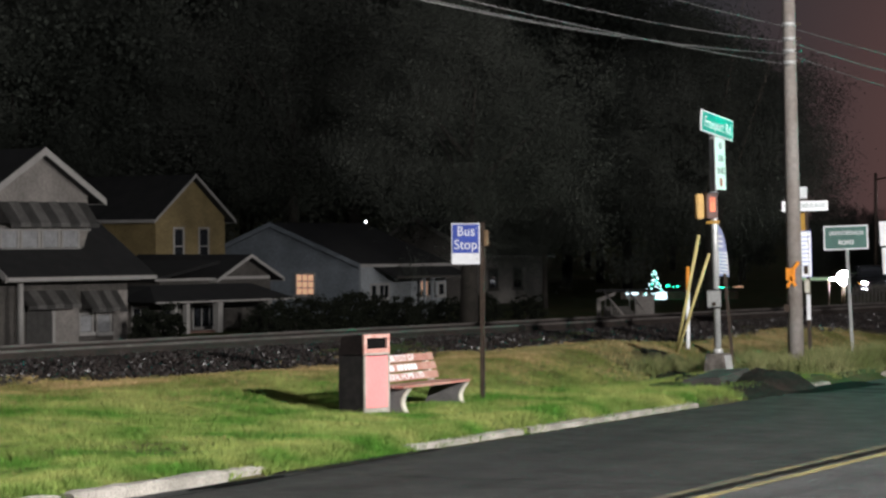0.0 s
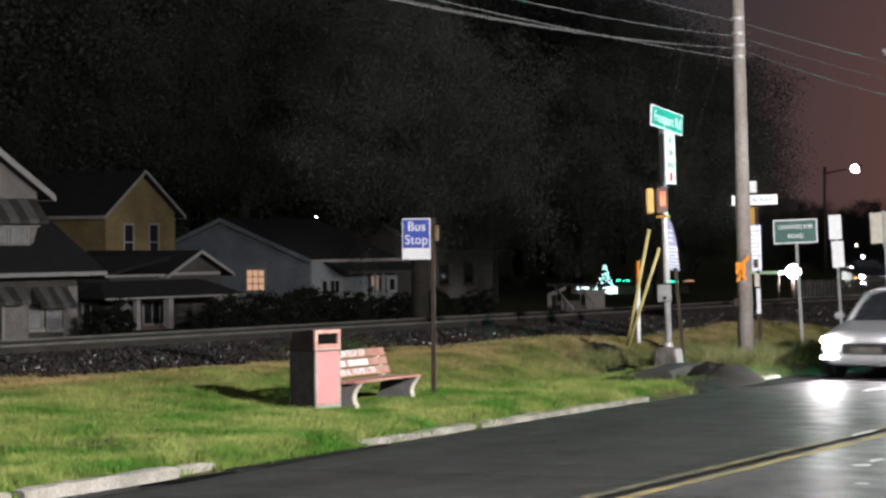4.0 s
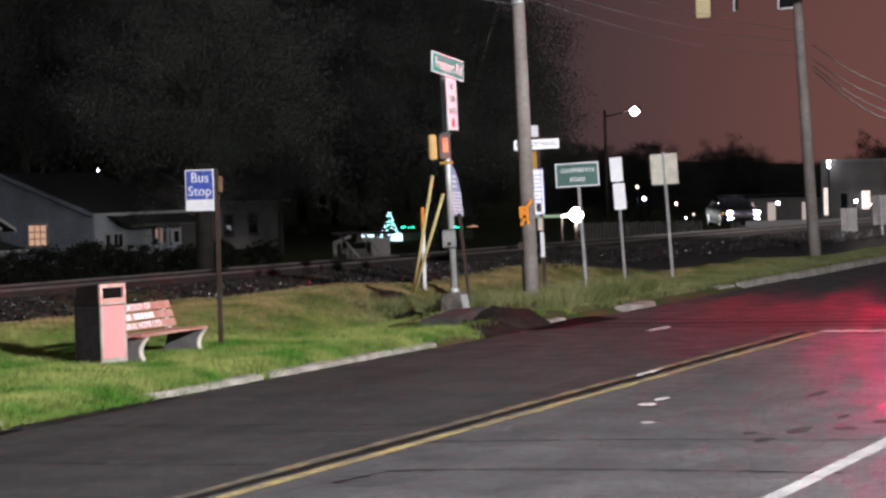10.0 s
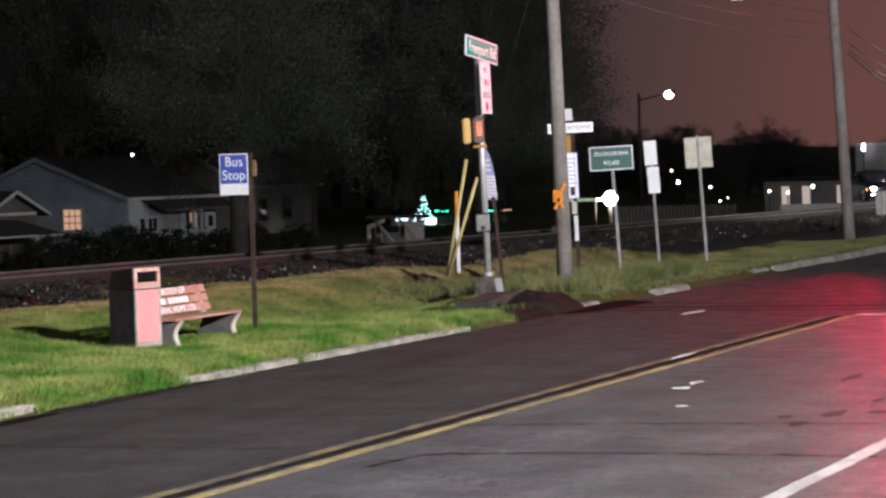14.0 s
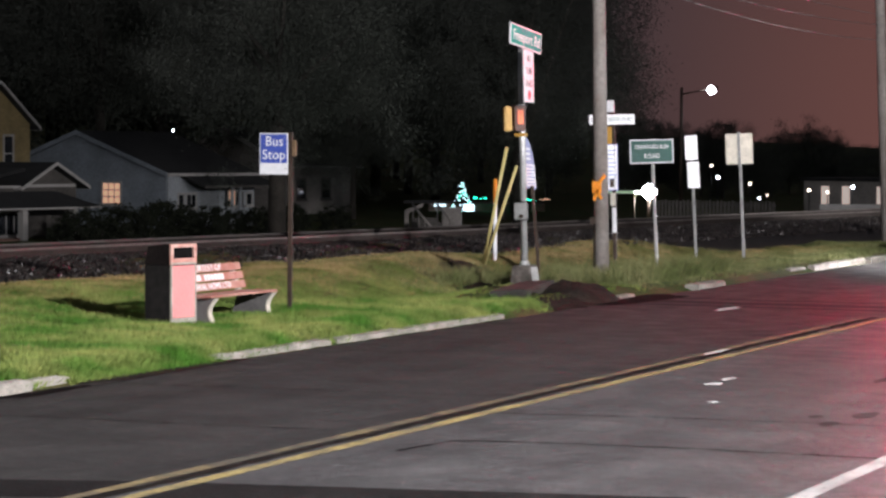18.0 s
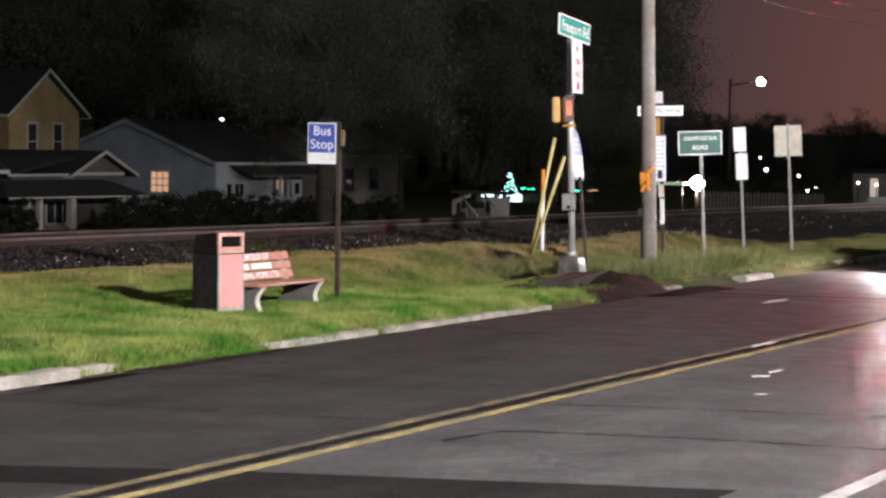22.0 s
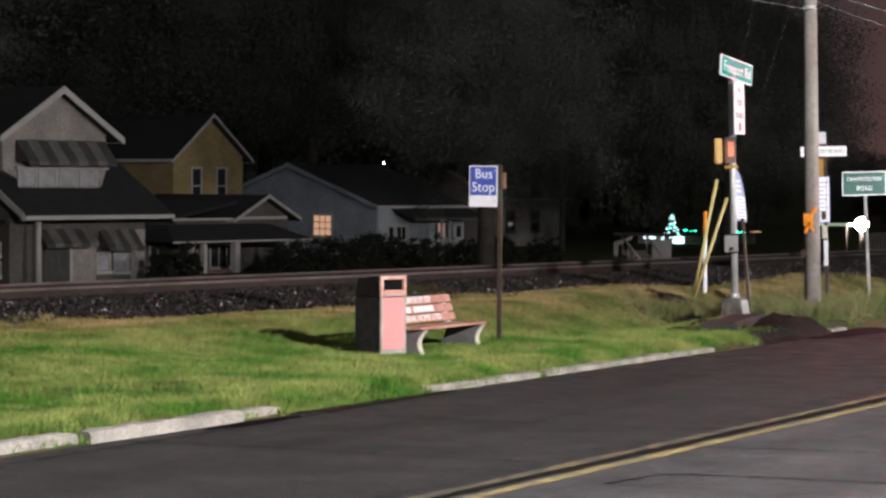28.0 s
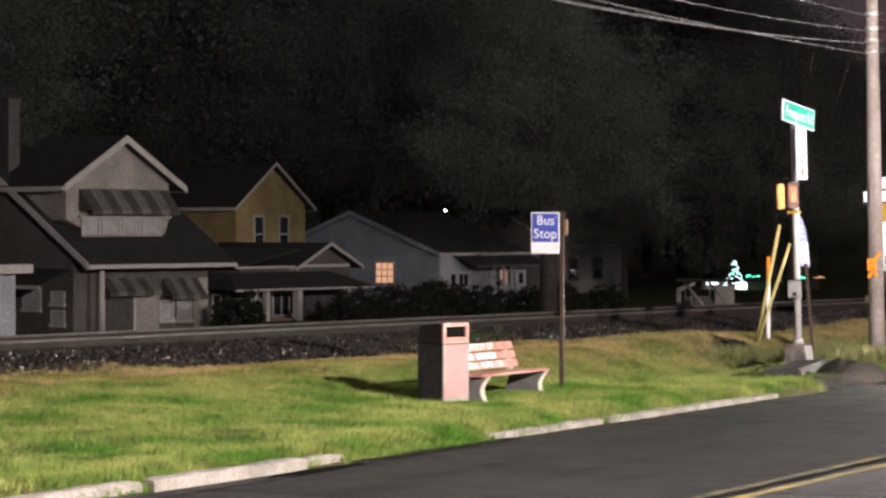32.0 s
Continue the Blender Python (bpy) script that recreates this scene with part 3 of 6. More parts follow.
heap("soil_mound", -14.95, 35.5, 0.7, 1.2, 0.16, EARTH, "low mound of dark dug soil beside a pedestal", 8.0)


def spread(x, y, rx, ry, turn, label, seed, rise=0.035):
    """Loose soil and painted shade that lie on the ground's own shape, with a ragged rim."""
    bm = B()
    c, d = math.cos(math.radians(turn)), math.sin(math.radians(turn))
    rings = []
    for i in range(11):
        ring = []
        for k in range(40):
            a = 2 * math.pi * k / 40
            r = i / 10 * (1 + 0.45 * noise.noise((math.cos(a) * 2.3 + seed, math.sin(a) * 2.3, seed)))
            u, v = rx * r * math.cos(a), ry * r * math.sin(a)
            px, py = x + c * u - d * v, y + d * u + c * v
            lump = 0.05 * noise.noise((px * 3.1, py * 3.1, seed)) + 0.035 * noise.noise((px * 8.0, py * 8.0, seed))
            ring.append(bm.verts.new((px, py, max(0.0, ground_z(px, py)) + (rise + lump) * (1 - (i / 10) ** 2) - 0.012 * (i / 10) ** 2)))
        rings.append(ring)
    for i in range(10):
        for k in range(40):
            q = (k + 1) % 40
            bm.faces.new((rings[i][k], rings[i][q], rings[i + 1][q], rings[i + 1][k])).smooth = True
    bmesh.ops.remove_doubles(bm, verts=bm.verts, dist=0.001)
    return solid("soil_and_shade", bm, EARTH, label, "soil")


spread(-13.38, 34.2, 0.52, 1.05, 8, "dark loose soil spilt between kerb end and slab", 2.0)
# The hollow's shade is put in as a strip of dark earth.
spread(-16.75, 38.6, 0.42, 2.0, 33, "dark earth strip for a shaded hollow across the verge", 6.0)
solid("broken_slab", box(B(), -0.30, 0.30, -0.75, 0.75, 0, 0.20), material("soiled_concrete", (0.055, 0.048, 0.043), 0.9, 0, 0.4, 4, 40, 0.5), "broken grey concrete slab in dug soil", "slab", m=pose(-14.2, 34.5, 0.05, 3, -4, 4), bevel=0.03)


# ---- poles and roadside signs ----
def utility_pole(x, y, h, r0, r1, lean, label):
    t = thing("utility_pole", pose(x, y, 0.05, 0, lean, 0), label, "utility pole", "utility poles")
    part("shaft", tube(B(), (0, 0, -0.5), (0, 0, h), r0, r1, 20), POLE_WOOD, t)
    return t


pole = utility_pole(-14.77, 39.3, 10.5, 0.138, 0.078, -1.1, "weathered grey wooden utility pole with orange ribbon")
part("ribbon", box(B(), -0.09, 0.07, -0.15, -0.135, 1.50, 1.70), ORANGE, pole, "orange ribbon")
for i, (a, z) in enumerate(((25, 1.47), (-30, 1.49), (40, 1.72))):
    part("ribbon", box(B(), -0.025, 0.025, -0.165, -0.15, -0.10, 0.10, pose(-0.02 + 0.05 * i, 0, z, 0, a, 0)), ORANGE, pole, "orange ribbon")
part("marker_plate", box(B(), -0.13, -0.04, -0.16, -0.12, 0.98, 1.10), DARK_STEEL, pole)
for z in (5.10, 5.29, 5.49, 5.73):
    part("wire_bracket", box(B(), 0.04, 0.2, -0.03, 0.03, z - 0.02, z + 0.02), DARK_STEEL, pole)
    part("band", tube(B(), (0, 0, z - 0.03), (0, 0, z + 0.03), 0.118, seg=20), GALVANISED, pole)
utility_pole(-15.05, 59.6, 10.0, 0.15, 0.09, -2.6, "tall wooden utility pole beyond the junction")
utility_pole(-14.8, 2.0, 10.5, 0.16, 0.1, 0, "weathered wooden utility pole beside the road")
utility_pole(-15.5, 80.0, 10.0, 0.17, 0.12, -2.0, "wooden utility pole far along the road")


def wire(name, p, q, sag, r, label):
    cu = bpy.data.curves.new(name, "CURVE")
    cu.dimensions, cu.bevel_depth, cu.bevel_resolution = "3D", r, 1
    sp = cu.splines.new("POLY")
    n = 24
    sp.points.add(n)
    for i in range(n + 1):
        f = i / n
        pt = Vector(p).lerp(Vector(q), f) - Vector((0, 0, 4 * sag * f * (1 - f)))
        sp.points[i].co = (*pt, 1)
    ob = new(name, cu)
    cu.materials.append(WIRE)
    return tagged(ob, label, "cable", "overhead cables")


for z0, z1, sag, r, dx in ((7.355, 5.289, 0.929, 0.009, 0), (7.41, 5.292, 0.93, 0.005, 0.03), (6.944, 5.104, 0.505, 0.007, 0.05), (8.266, 5.493, 0.992, 0.007, 0), (7.95, 5.735, 0.49, 0.006, 0)):
    wire("overhead_cable", (-14.7 + dx, 2.0, z0), (-14.88 + dx, 39.3, z1), sag, r, "grey overhead cable strung between utility poles")
for z0, z1, sag, r, dx in ((5.289, 4.94, 0.25, 0.007, 0), (5.493, 5.3, 0.2, 0.007, 0), (5.735, 5.52, 0.1, 0.006, 0)):
    wire("overhead_cable", (-14.88 + dx, 39.3, z0), (-15.15 + dx, 59.5, z1), sag, r, "grey overhead cable strung between utility poles")
for z0, z1, sag, r, dx in ((4.6, 3.6, 0.65, 0.018, 0.2), (4.7, 3.9, 0.6, 0.012, 0.2), (4.85, 4.2, 0.5, 0.012, 0.2), (5.2, 4.6, 0.5, 0.012, 0.2)):
    wire("overhead_cable", (-15.15 + dx, 59.5, z0), (-15.8 + dx, 80.0, z1), sag, r, "grey overhead cable strung between utility poles")


def plain_sign(name, x, y, h, w, hh, material_, label, lean=0.0, turn=0.0, border=None, tilt=0.0):
    t = thing(name, pose(x, y, 0.05, 0, lean, 0), label, "road sign")
    part("post", box(B(), -0.025, 0.025, -0.015, 0.015, -0.3, h + hh * 0.3), GALVANISED, t)
    m = pose(0, -0.03, h + hh / 2, 0, 0, turn) @ pose(0, 0, 0, 0, tilt, 0)
    plate = part("sign_plate", box(B(), -w / 2, w / 2, -0.006, 0.006, -hh / 2, hh / 2, m), border or material_, t, bevel=0.003)
    if border:
        part("field", box(B(), -w / 2 + 0.02, w / 2 - 0.02, -0.010, -0.0065, -hh / 2 + 0.02, hh / 2 - 0.02, m), material_, plate)
    return t, plate, m


t, plate, m = plain_sign("crawford_sign", -15.4, 43.9, 1.98, 0.80, 0.44, DARK_GREEN, "dark green road name sign with white letters on a thin post", -3.2, 20, SIGN_WHITE, 1)
t.name = "road_name_sign"
lettering("lettering", "CRAWFORD RUN", 0.105, SIGN_WHITE, plate, m @ pose(0, -0.012, 0.08, 90, 0, 0), "white lettering", 0.72)
lettering("lettering", "ROAD", 0.115, SIGN_WHITE, plate, m @ pose(0, -0.012, -0.09, 90, 0, 0), "white lettering", 0.85)
t, plate, m = plain_sign("double_sign", -16.45, 49.3, 2.03, 0.26, 0.5, SIGN_WHITE, "two blank sign backs above one another on a thin post", -3.2, 30)
part("lower_plate", box(B(), -0.12, 0.13, -0.006, 0.006, -0.27, 0.27, pose(0.02, -0.03, 1.72, 0, 0, 30)), SIGN_WHITE, t, bevel=0.003)
t, plate, m = plain_sign("square_sign", -15.3, 48.9, 1.95, 0.55, 0.62, PALE_CONCRETE, "pale square sign back on a thin post", -3.0, 24)
bm = B()
box(bm, -0.03, 0.03, -0.05, -0.044, 1.9, 2.6)
part("brace", bm, GALVANISED, t)

# sign backs beyond the far pole
for x, y, h, w, hh in ((-16.3, 68.6, 0.25, 0.45, 0.8), (-15.1, 67.3, 0.6, 0.45, 0.8), (-14.4, 67.2, 1.3, 0.44, 0.55)):
    t, plate, m = plain_sign("road_sign", x, y, h, w, hh, SIDING_GREY, "grey sign back on a thin post beyond the junction", -2, 10)
    part("brace", box(B(), -0.03, 0.03, -0.05, -0.044, h, h + hh), GALVANISED, t)

# post behind the pole with its small plates
t = thing("plate_post", pose(-15.0, 40.6, 0.05, 0, -1.5, 0), "thin post with a street blade and white notice plates", "road sign")
part("post", box(B(), -0.03, 0.03, -0.02, 0.02, -0.3, 3.0), DARK_STEEL, t)
m = pose(0.02, -0.03, 2.74, 0, 0, 27)
blade = part("street_blade", box(B(), -0.42, 0.36, -0.01, 0.01, -0.085, 0.085, m), SIGN_WHITE, t, "white street name blade")
lettering("lettering", "CRAWFORD RUN RD", 0.11, DARK_GREEN, blade, m @ pose(-0.03, -0.012, 0, 90, 0, 0), "dark lettering", 0.66)
part("top_plate", box(B(), -0.16, 0.03, -0.03, -0.02, 2.87, 3.07), SIGN_WHITE, t)
part("strip_plate", box(B(), -0.12, -0.02, -0.04, -0.03, 2.3, 2.62), SIGNAL_YELLOW, t, "yellow strip")
m = pose(-0.02, -0.03, 1.92, 0, 0, 27)
plate = part("notice_plate", box(B(), -0.10, 0.10, -0.006, 0.006, -0.40, 0.40, m), SIGN_BLUE, t, "white notice with a blue border")
part("notice_field", box(B(), -0.09, 0.09, -0.010, -0.007, -0.385, 0.385, m), SIGN_WHITE, plate)
for i in range(9):
    part("text_bar", box(B(), -0.07, 0.07 - 0.03 * (i % 3), -0.013, -0.0105, 0.28 - 0.07 * i, 0.30 - 0.07 * i, m), PALE_BLUE, plate)
part("latch_box", box(B(), -0.05, 0.02, -0.07, -0.042, 1.58, 1.72), DARK_STEEL, t)
part("middle_plate", box(B(), -0.06, 0.03, -0.03, -0.02, 1.26, 1.48), PALE_CONCRETE, t, "pale middle plate")
part("lower_plate", box(B(), -0.03, 0.04, -0.03, -0.02, 0.80, 1.23), SIGN_WHITE, t, "white lower plate")

# arched blue and white lawn sign on a stake
t = thing("lawn_sign", pose(-15.31, 37.9, 0.02, 0, -5.2, 0), "arched blue and white notice on a dark stake", "sign")
part("stake", box(B(), -0.022, 0.022, -0.02, 0.02, -0.3, 1.66), DARK_STEEL, t)
pts = [(-0.22, 0), (0.34, 0), (0.33, 0.34), (0.26, 0.58), (0.12, 0.76), (-0.08, 0.86), (-0.22, 0.88)]
m = pose(-0.06, 0.05, 1.62, 0, 0, 96) @ pose(0, 0, 0, 0, 1.5, 0)
bm = extrude(B(), pts, -0.008, 0.008, lambda u, v, k: m @ Vector((u, k, v)))
plate = part("panel", bm, material("pale_blue_panel", (0.30, 0.33, 0.55), 0.5, 0, 0.1), t)
part("white_field", box(B(), -0.2, 0.31, -0.013, -0.009, 0.04, 0.40, m), SIGN_WHITE, plate)
for i in range(6):
    part("text_bar", box(B(), -0.17, 0.27 - 0.07 * (i % 2), -0.016, -0.0135, 0.07 + 0.055 * i, 0.09 + 0.055 * i, m), PALE_BLUE, plate)
for i in range(3):
    part("text_bar", box(B(), -0.17, 0.10, -0.013, -0.009, 0.47 + 0.08 * i, 0.51 + 0.08 * i, m), SIGN_WHITE, plate)

# guy wires with yellow guards, marker post
for a, b, reach in (((-17.45, 40.48, 0.15), (-16.88, 40.2, 2.30), 5.6), ((-17.43, 40.45, 0.15), (-16.66, 40.13, 1.98), 4.3)):
    t = thing("guy_guard", pose(0, 0, 0), "yellow plastic guard over a guy wire", "guy wire", "guy wire guards")
    part("guard", tube(B(), a, b, 0.028, 0.028, 10), GUY_YELLOW, t)
    d = (Vector(b) - Vector(a)).normalized()
    part("wire", tube(B(), b, Vector(b) + d * reach, 0.003, 0.003, 6), DARK_STEEL, t)
t = thing("marker_post", pose(-17.6, 41.4, 0.2, 0, 0, 0), "white utility marker post with an orange top", "marker post")
part("shaft", tube(B(), (0, 0, -0.2), (0, 0, 1.12), 0.038, 0.036, 12), SIGN_WHITE, t)
part("cap", tube(B(), (0, 0, 1.12), (0, 0, 1.54), 0.04, 0.032, 12), ORANGE, t, "orange top")

# ---- railway ----
def railway():
    turn = math.degrees(math.atan(-0.150))
    base = pose(-23.6, 29.5, 0.15, 0, 0, turn)      # local y runs along the near rail, local -x to the far rail
    bm = B()
    prof = [(3.35, -0.12), (3.05, 0.17), (0.9, 0.30), (-2.2, 0.30), (-3.3, 0.0)]
    n = 110
    rows = []
    for i in range(n + 1):
        y = -30 + 150 * i / n
        rows.append([bm.verts.new((x + 0.06 * noise.noise((x, y, 0)), y, z + 0.03 * noise.noise((x * 3, y * 2, 1)))) for x, z in prof])
    for i in range(n):
        for k in range(4):
            bm.faces.new((rows[i][k], rows[i + 1][k], rows[i + 1][k + 1], rows[i][k + 1])).smooth = True
    bed = solid("track_bed", bm, BALLAST, "dark crushed stone railway bed", "track bed", kind="structure", m=base)
    # loose stones on the shoulder
    rnd = random.Random(4)
    verts, faces = [], []
    for i in range(34000):
        y = -10 + 90 * rnd.random() ** 1.3
        x = rnd.uniform(-2.2, 3.1)
        z = 0.30 if x < 0.9 else 0.30 - 0.055 * (x - 0.9)
        s = rnd.uniform(0.02, 0.05)
        q = Euler((rnd.random() * 6, rnd.random() * 6, rnd.random() * 6)).to_matrix()
        k = len(verts)
        for v in ((1, 0, 0), (-1, 0, 0), (0, 1, 0), (0, -1, 0), (0, 0, 1), (0, 0, -1)):
            w = q @ Vector(v) * s * rnd.uniform(0.7, 1.3)
            verts.append((x + w.x, y + w.y, z + 0.015 + w.z))
        for f in ((0, 2, 4), (2, 1, 4), (1, 3, 4), (3, 0, 4), (2, 0, 5), (1, 2, 5), (3, 1, 5), (0, 3, 5)):
            faces.append([k + a for a in f])
    me = bpy.data.meshes.new("ballast")
    me.from_pydata(verts, [], faces)
    me.materials.append(BALLAST)
    ob = new("ballast", me)
    ob.matrix_world = base
    tagged(ob, "loose dark crushed ballast stones", "ballast", kind="stuff")
    t = thing("railway_track", base, "railway track with worn steel rails on timber ties", "railway track")
    for x in (0.0, -1.435):
        bm = B()
        box(bm, x - 0.012, x + 0.012, -60, 240, 0.34, 0.43)
        box(bm, x - 0.07, x + 0.07, -60, 240, 0.325, 0.34)
        rail = part("rail", bm, RAIL_RUST, t, "rusty rail")
        part("rail_head", box(B(), x - 0.036, x + 0.036, -60, 240, 0.43, 0.465), RAIL_STEEL, rail, "worn steel rail head", 0.004)
    tie = mesh_of("tie", box(B(), -2.05, 0.6, -0.11, 0.11, 0.2, 0.325), TIE)
    for i in range(120):
        ob = new("tie", tie)
        ob.parent = t
        ob.location = (0, -12 + 0.55 * i, 0)


railway()


# ---- houses ----
def gable_roof(name, parent, x0, x1, y0, y1, ze, rise, axis, over, thick=0.16, label="", trim=None, board=0.06):
    """Two slopes with a ridge along axis x or y over the plan x0..x1, y0..y1."""
    a0, a1, b0, b1 = (x0, x1, y0, y1) if axis == "y" else (y0, y1, x0, x1)
    mid = (a0 + a1) / 2
    slope = rise / ((a1 - a0) / 2)
    lo = ze - slope * over
    poly = [(a0 - over, lo), (mid, ze + rise), (a1 + over, lo), (a1 + over, lo + thick), (mid, ze + rise + thick * 1.15), (a0 - over, lo + thick)]
    place = (lambda u, v, k: (u, k, v)) if axis == "y" else (lambda u, v, k: (k, u, v))
    roof = part(name, extrude(B(), poly, b0 - over, b1 + over, place), SHINGLE, parent, label)
    # pale rake boards at both ends
    for e, s in (((b0 - over, -1),) if axis == "y" else ((b1 + over, 1),)):
        q = [(a0 - over - 0.02, lo - board), (mid, ze + rise - board), (a1 + over + 0.02, lo - board), (a1 + over + 0.02, lo + thick + 0.02), (mid, ze + rise + thick * 1.15 + 0.02), (a0 - over - 0.02, lo + thick + 0.02)]
        part("rake_board", extrude(B(), q, e, e + s * 0.05, place), trim or TRIM, roof)
    for e in (a0 - over, a1 + over):
        s = -1 if e < mid else 1
        part("gutter", extrude(B(), [(e, lo - 0.02), (e + s * 0.09, lo - 0.02), (e + s * 0.09, lo + 0.12), (e, lo + 0.12)], b0 - over, b1 + over, place), TRIM, roof)
    return roof


def clad(parent, name, x0, x1, y0, y1, z0, z1, material_, faces="xy", step=0.17, label=""):
    """A wall block with overlapping siding boards on its front (+x) and near side (-y)."""
    wall = part(name, box(B(), x0, x1, y0, y1, z0, z1), material_, parent, label)
    n = int((z1 - z0) / step)
    for f in faces:
        for i in range(n):
            z = z0 + step * i
            bm = B()
            if f == "x":
                extrude(bm, [(x1 - 0.01, z), (x1 + 0.030, z), (x1 + 0.008, z + step), (x1 - 0.01, z + step)], y0 - 0.01, y1 + 0.01, lambda u, v, k: (u, k, v))
            else:
                extrude(bm, [(y0 + 0.01, z), (y0 - 0.030, z), (y0 - 0.008, z + step), (y0 + 0.01, z + step)], x0 - 0.01, x1 + 0.01, lambda u, v, k: (k, u, v))
            part("board", bm, material_, wall)
    return wall


def gable_wall(parent, a0, a1, z, rise, at, thick, axis, material_, step=0.17):
    """The triangle under a gable, in boards. axis y: it faces +x at x=at; axis x: it faces -y at y=at."""
    mid = (a0 + a1) / 2
    tri = [(a0, z), (a1, z), (mid, z + rise)]
    if axis == "y":
        wall = part("gable", extrude(B(), tri, at - thick, at + 0.005, lambda u, v, k: (k, u, v)), material_, parent)
    else:
        wall = part("gable", extrude(B(), tri, at - 0.005, at + thick, lambda u, v, k: (u, k, v)), material_, parent)
    n = max(3, int(rise / step))
    for i in range(n):
        f0, f1 = i / n, min((i + 1) / n, 0.985)
        l0, r0 = a0 + (mid - a0) * f0, a1 - (a1 - mid) * f0
        l1, r1 = a0 + (mid - a0) * f1, a1 - (a1 - mid) * f1
        z0, z1 = z + rise * f0, z + rise * f1
        if axis == "y":
            p = [(at, l0, z0), (at + 0.03, l0, z0), (at + 0.010, l1, z1), (at, l1, z1), (at, r0, z0), (at + 0.03, r0, z0), (at + 0.010, r1, z1), (at, r1, z1)]
        else:
            p = [(l0, at, z0), (l0, at - 0.03, z0), (l1, at - 0.010, z1), (l1, at, z1), (r0, at, z0), (r0, at - 0.03, z0), (r1, at - 0.010, z1), (r1, at, z1)]
        bm = B()
        v = [bm.verts.new(q) for q in p]
        for f in ((0, 1, 2, 3), (7, 6, 5, 4), (0, 4, 5, 1), (1, 5, 6, 2), (2, 6, 7, 3), (3, 7, 4, 0)):
            bm.faces.new([v[q] for q in f])
        part("board", bm, material_, wall)
    return wall


def window(parent, side, at, a0, a1, z0, z1, pane_material=None, panes=(1, 2), name="window", frame_material=None, proud=0.05):
    """A framed window on a wall: side x faces +x at x=at, side y faces -y at y=at."""
    def bx(bm, u0, u1, v0, v1, d0, d1):
        if side == "x":
            return box(bm, at + d0, at + d1, u0, u1, v0, v1)
        return box(bm, u0, u1, at - d1, at - d0, v0, v1)
    fm = frame_material or TRIM
    bm = B()
    w = 0.08
    bx(bm, a0 - w, a0, z0 - w, z1 + w, 0.0, proud)
    bx(bm, a1, a1 + w, z0 - w, z1 + w, 0.0, proud)
    bx(bm, a0, a1, z1, z1 + w, 0.0, proud)
    fr = part(name, bm, fm, parent)
    part("sill", bx(B(), a0 - w - 0.03, a1 + w + 0.03, z0 - w - 0.04, z0, 0.0, proud + 0.06), fm, fr)
    nx, nz = panes
    for i in range(nx):
        for k in range(nz):
            u0, u1 = a0 + (a1 - a0) * i / nx, a0 + (a1 - a0) * (i + 1) / nx
            v0, v1 = z0 + (z1 - z0) * k / nz, z0 + (z1 - z0) * (k + 1) / nz
            part("pane", bx(B(), u0 + 0.02, u1 - 0.02, v0 + 0.02, v1 - 0.02, 0.032, 0.036), pane_material or PANE, fr)
    for i in range(1, nx):
        u = a0 + (a1 - a0) * i / nx
        part("glazing_bar", bx(B(), u - 0.025, u + 0.025, z0, z1, 0.03, 0.045), fm, fr)
    for k in range(1, nz):
        v = z0 + (z1 - z0) * k / nz
        part("glazing_bar", bx(B(), a0, a1, v - 0.025, v + 0.025, 0.03, 0.047), fm, fr)
    return fr


def awning(parent, at, y0, y1, z, drop, reach, stripes=6):
    """A sloped metal awning over a window in the +x wall, in alternate strips, with side wings."""
    root = None
    for i in range(stripes):
        a, b = y0 + (y1 - y0) * i / stripes, y0 + (y1 - y0) * (i + 1) / stripes
        lift = 0.02 * (i % 2)
        bm = extrude(B(), [(at, z + lift), (at + reach, z - drop + lift), (at + reach, z - drop - 0.14 + lift), (at + reach - 0.03, z - drop - 0.14 + lift), (at + reach - 0.03, z - drop - 0.03 + lift), (at, z - 0.03 + lift)], a + 0.004, b - 0.004, lambda u, v, k: (u, k, v))
        ob = part("awning" if root is None else "awning_strip", bm, AWNING if i % 2 else AWNING_DARK, root or parent)
        root = root or ob
    for y in (y0 - 0.02, y1):
        bm = extrude(B(), [(at, z), (at + reach - 0.03, z - drop), (at, z - drop)], y, y + 0.02, lambda u, v, k: (u, k, v))
        part("awning_wing", bm, AWNING_DARK, root)


TURN_HOUSE = math.degrees(math.atan(-0.145))


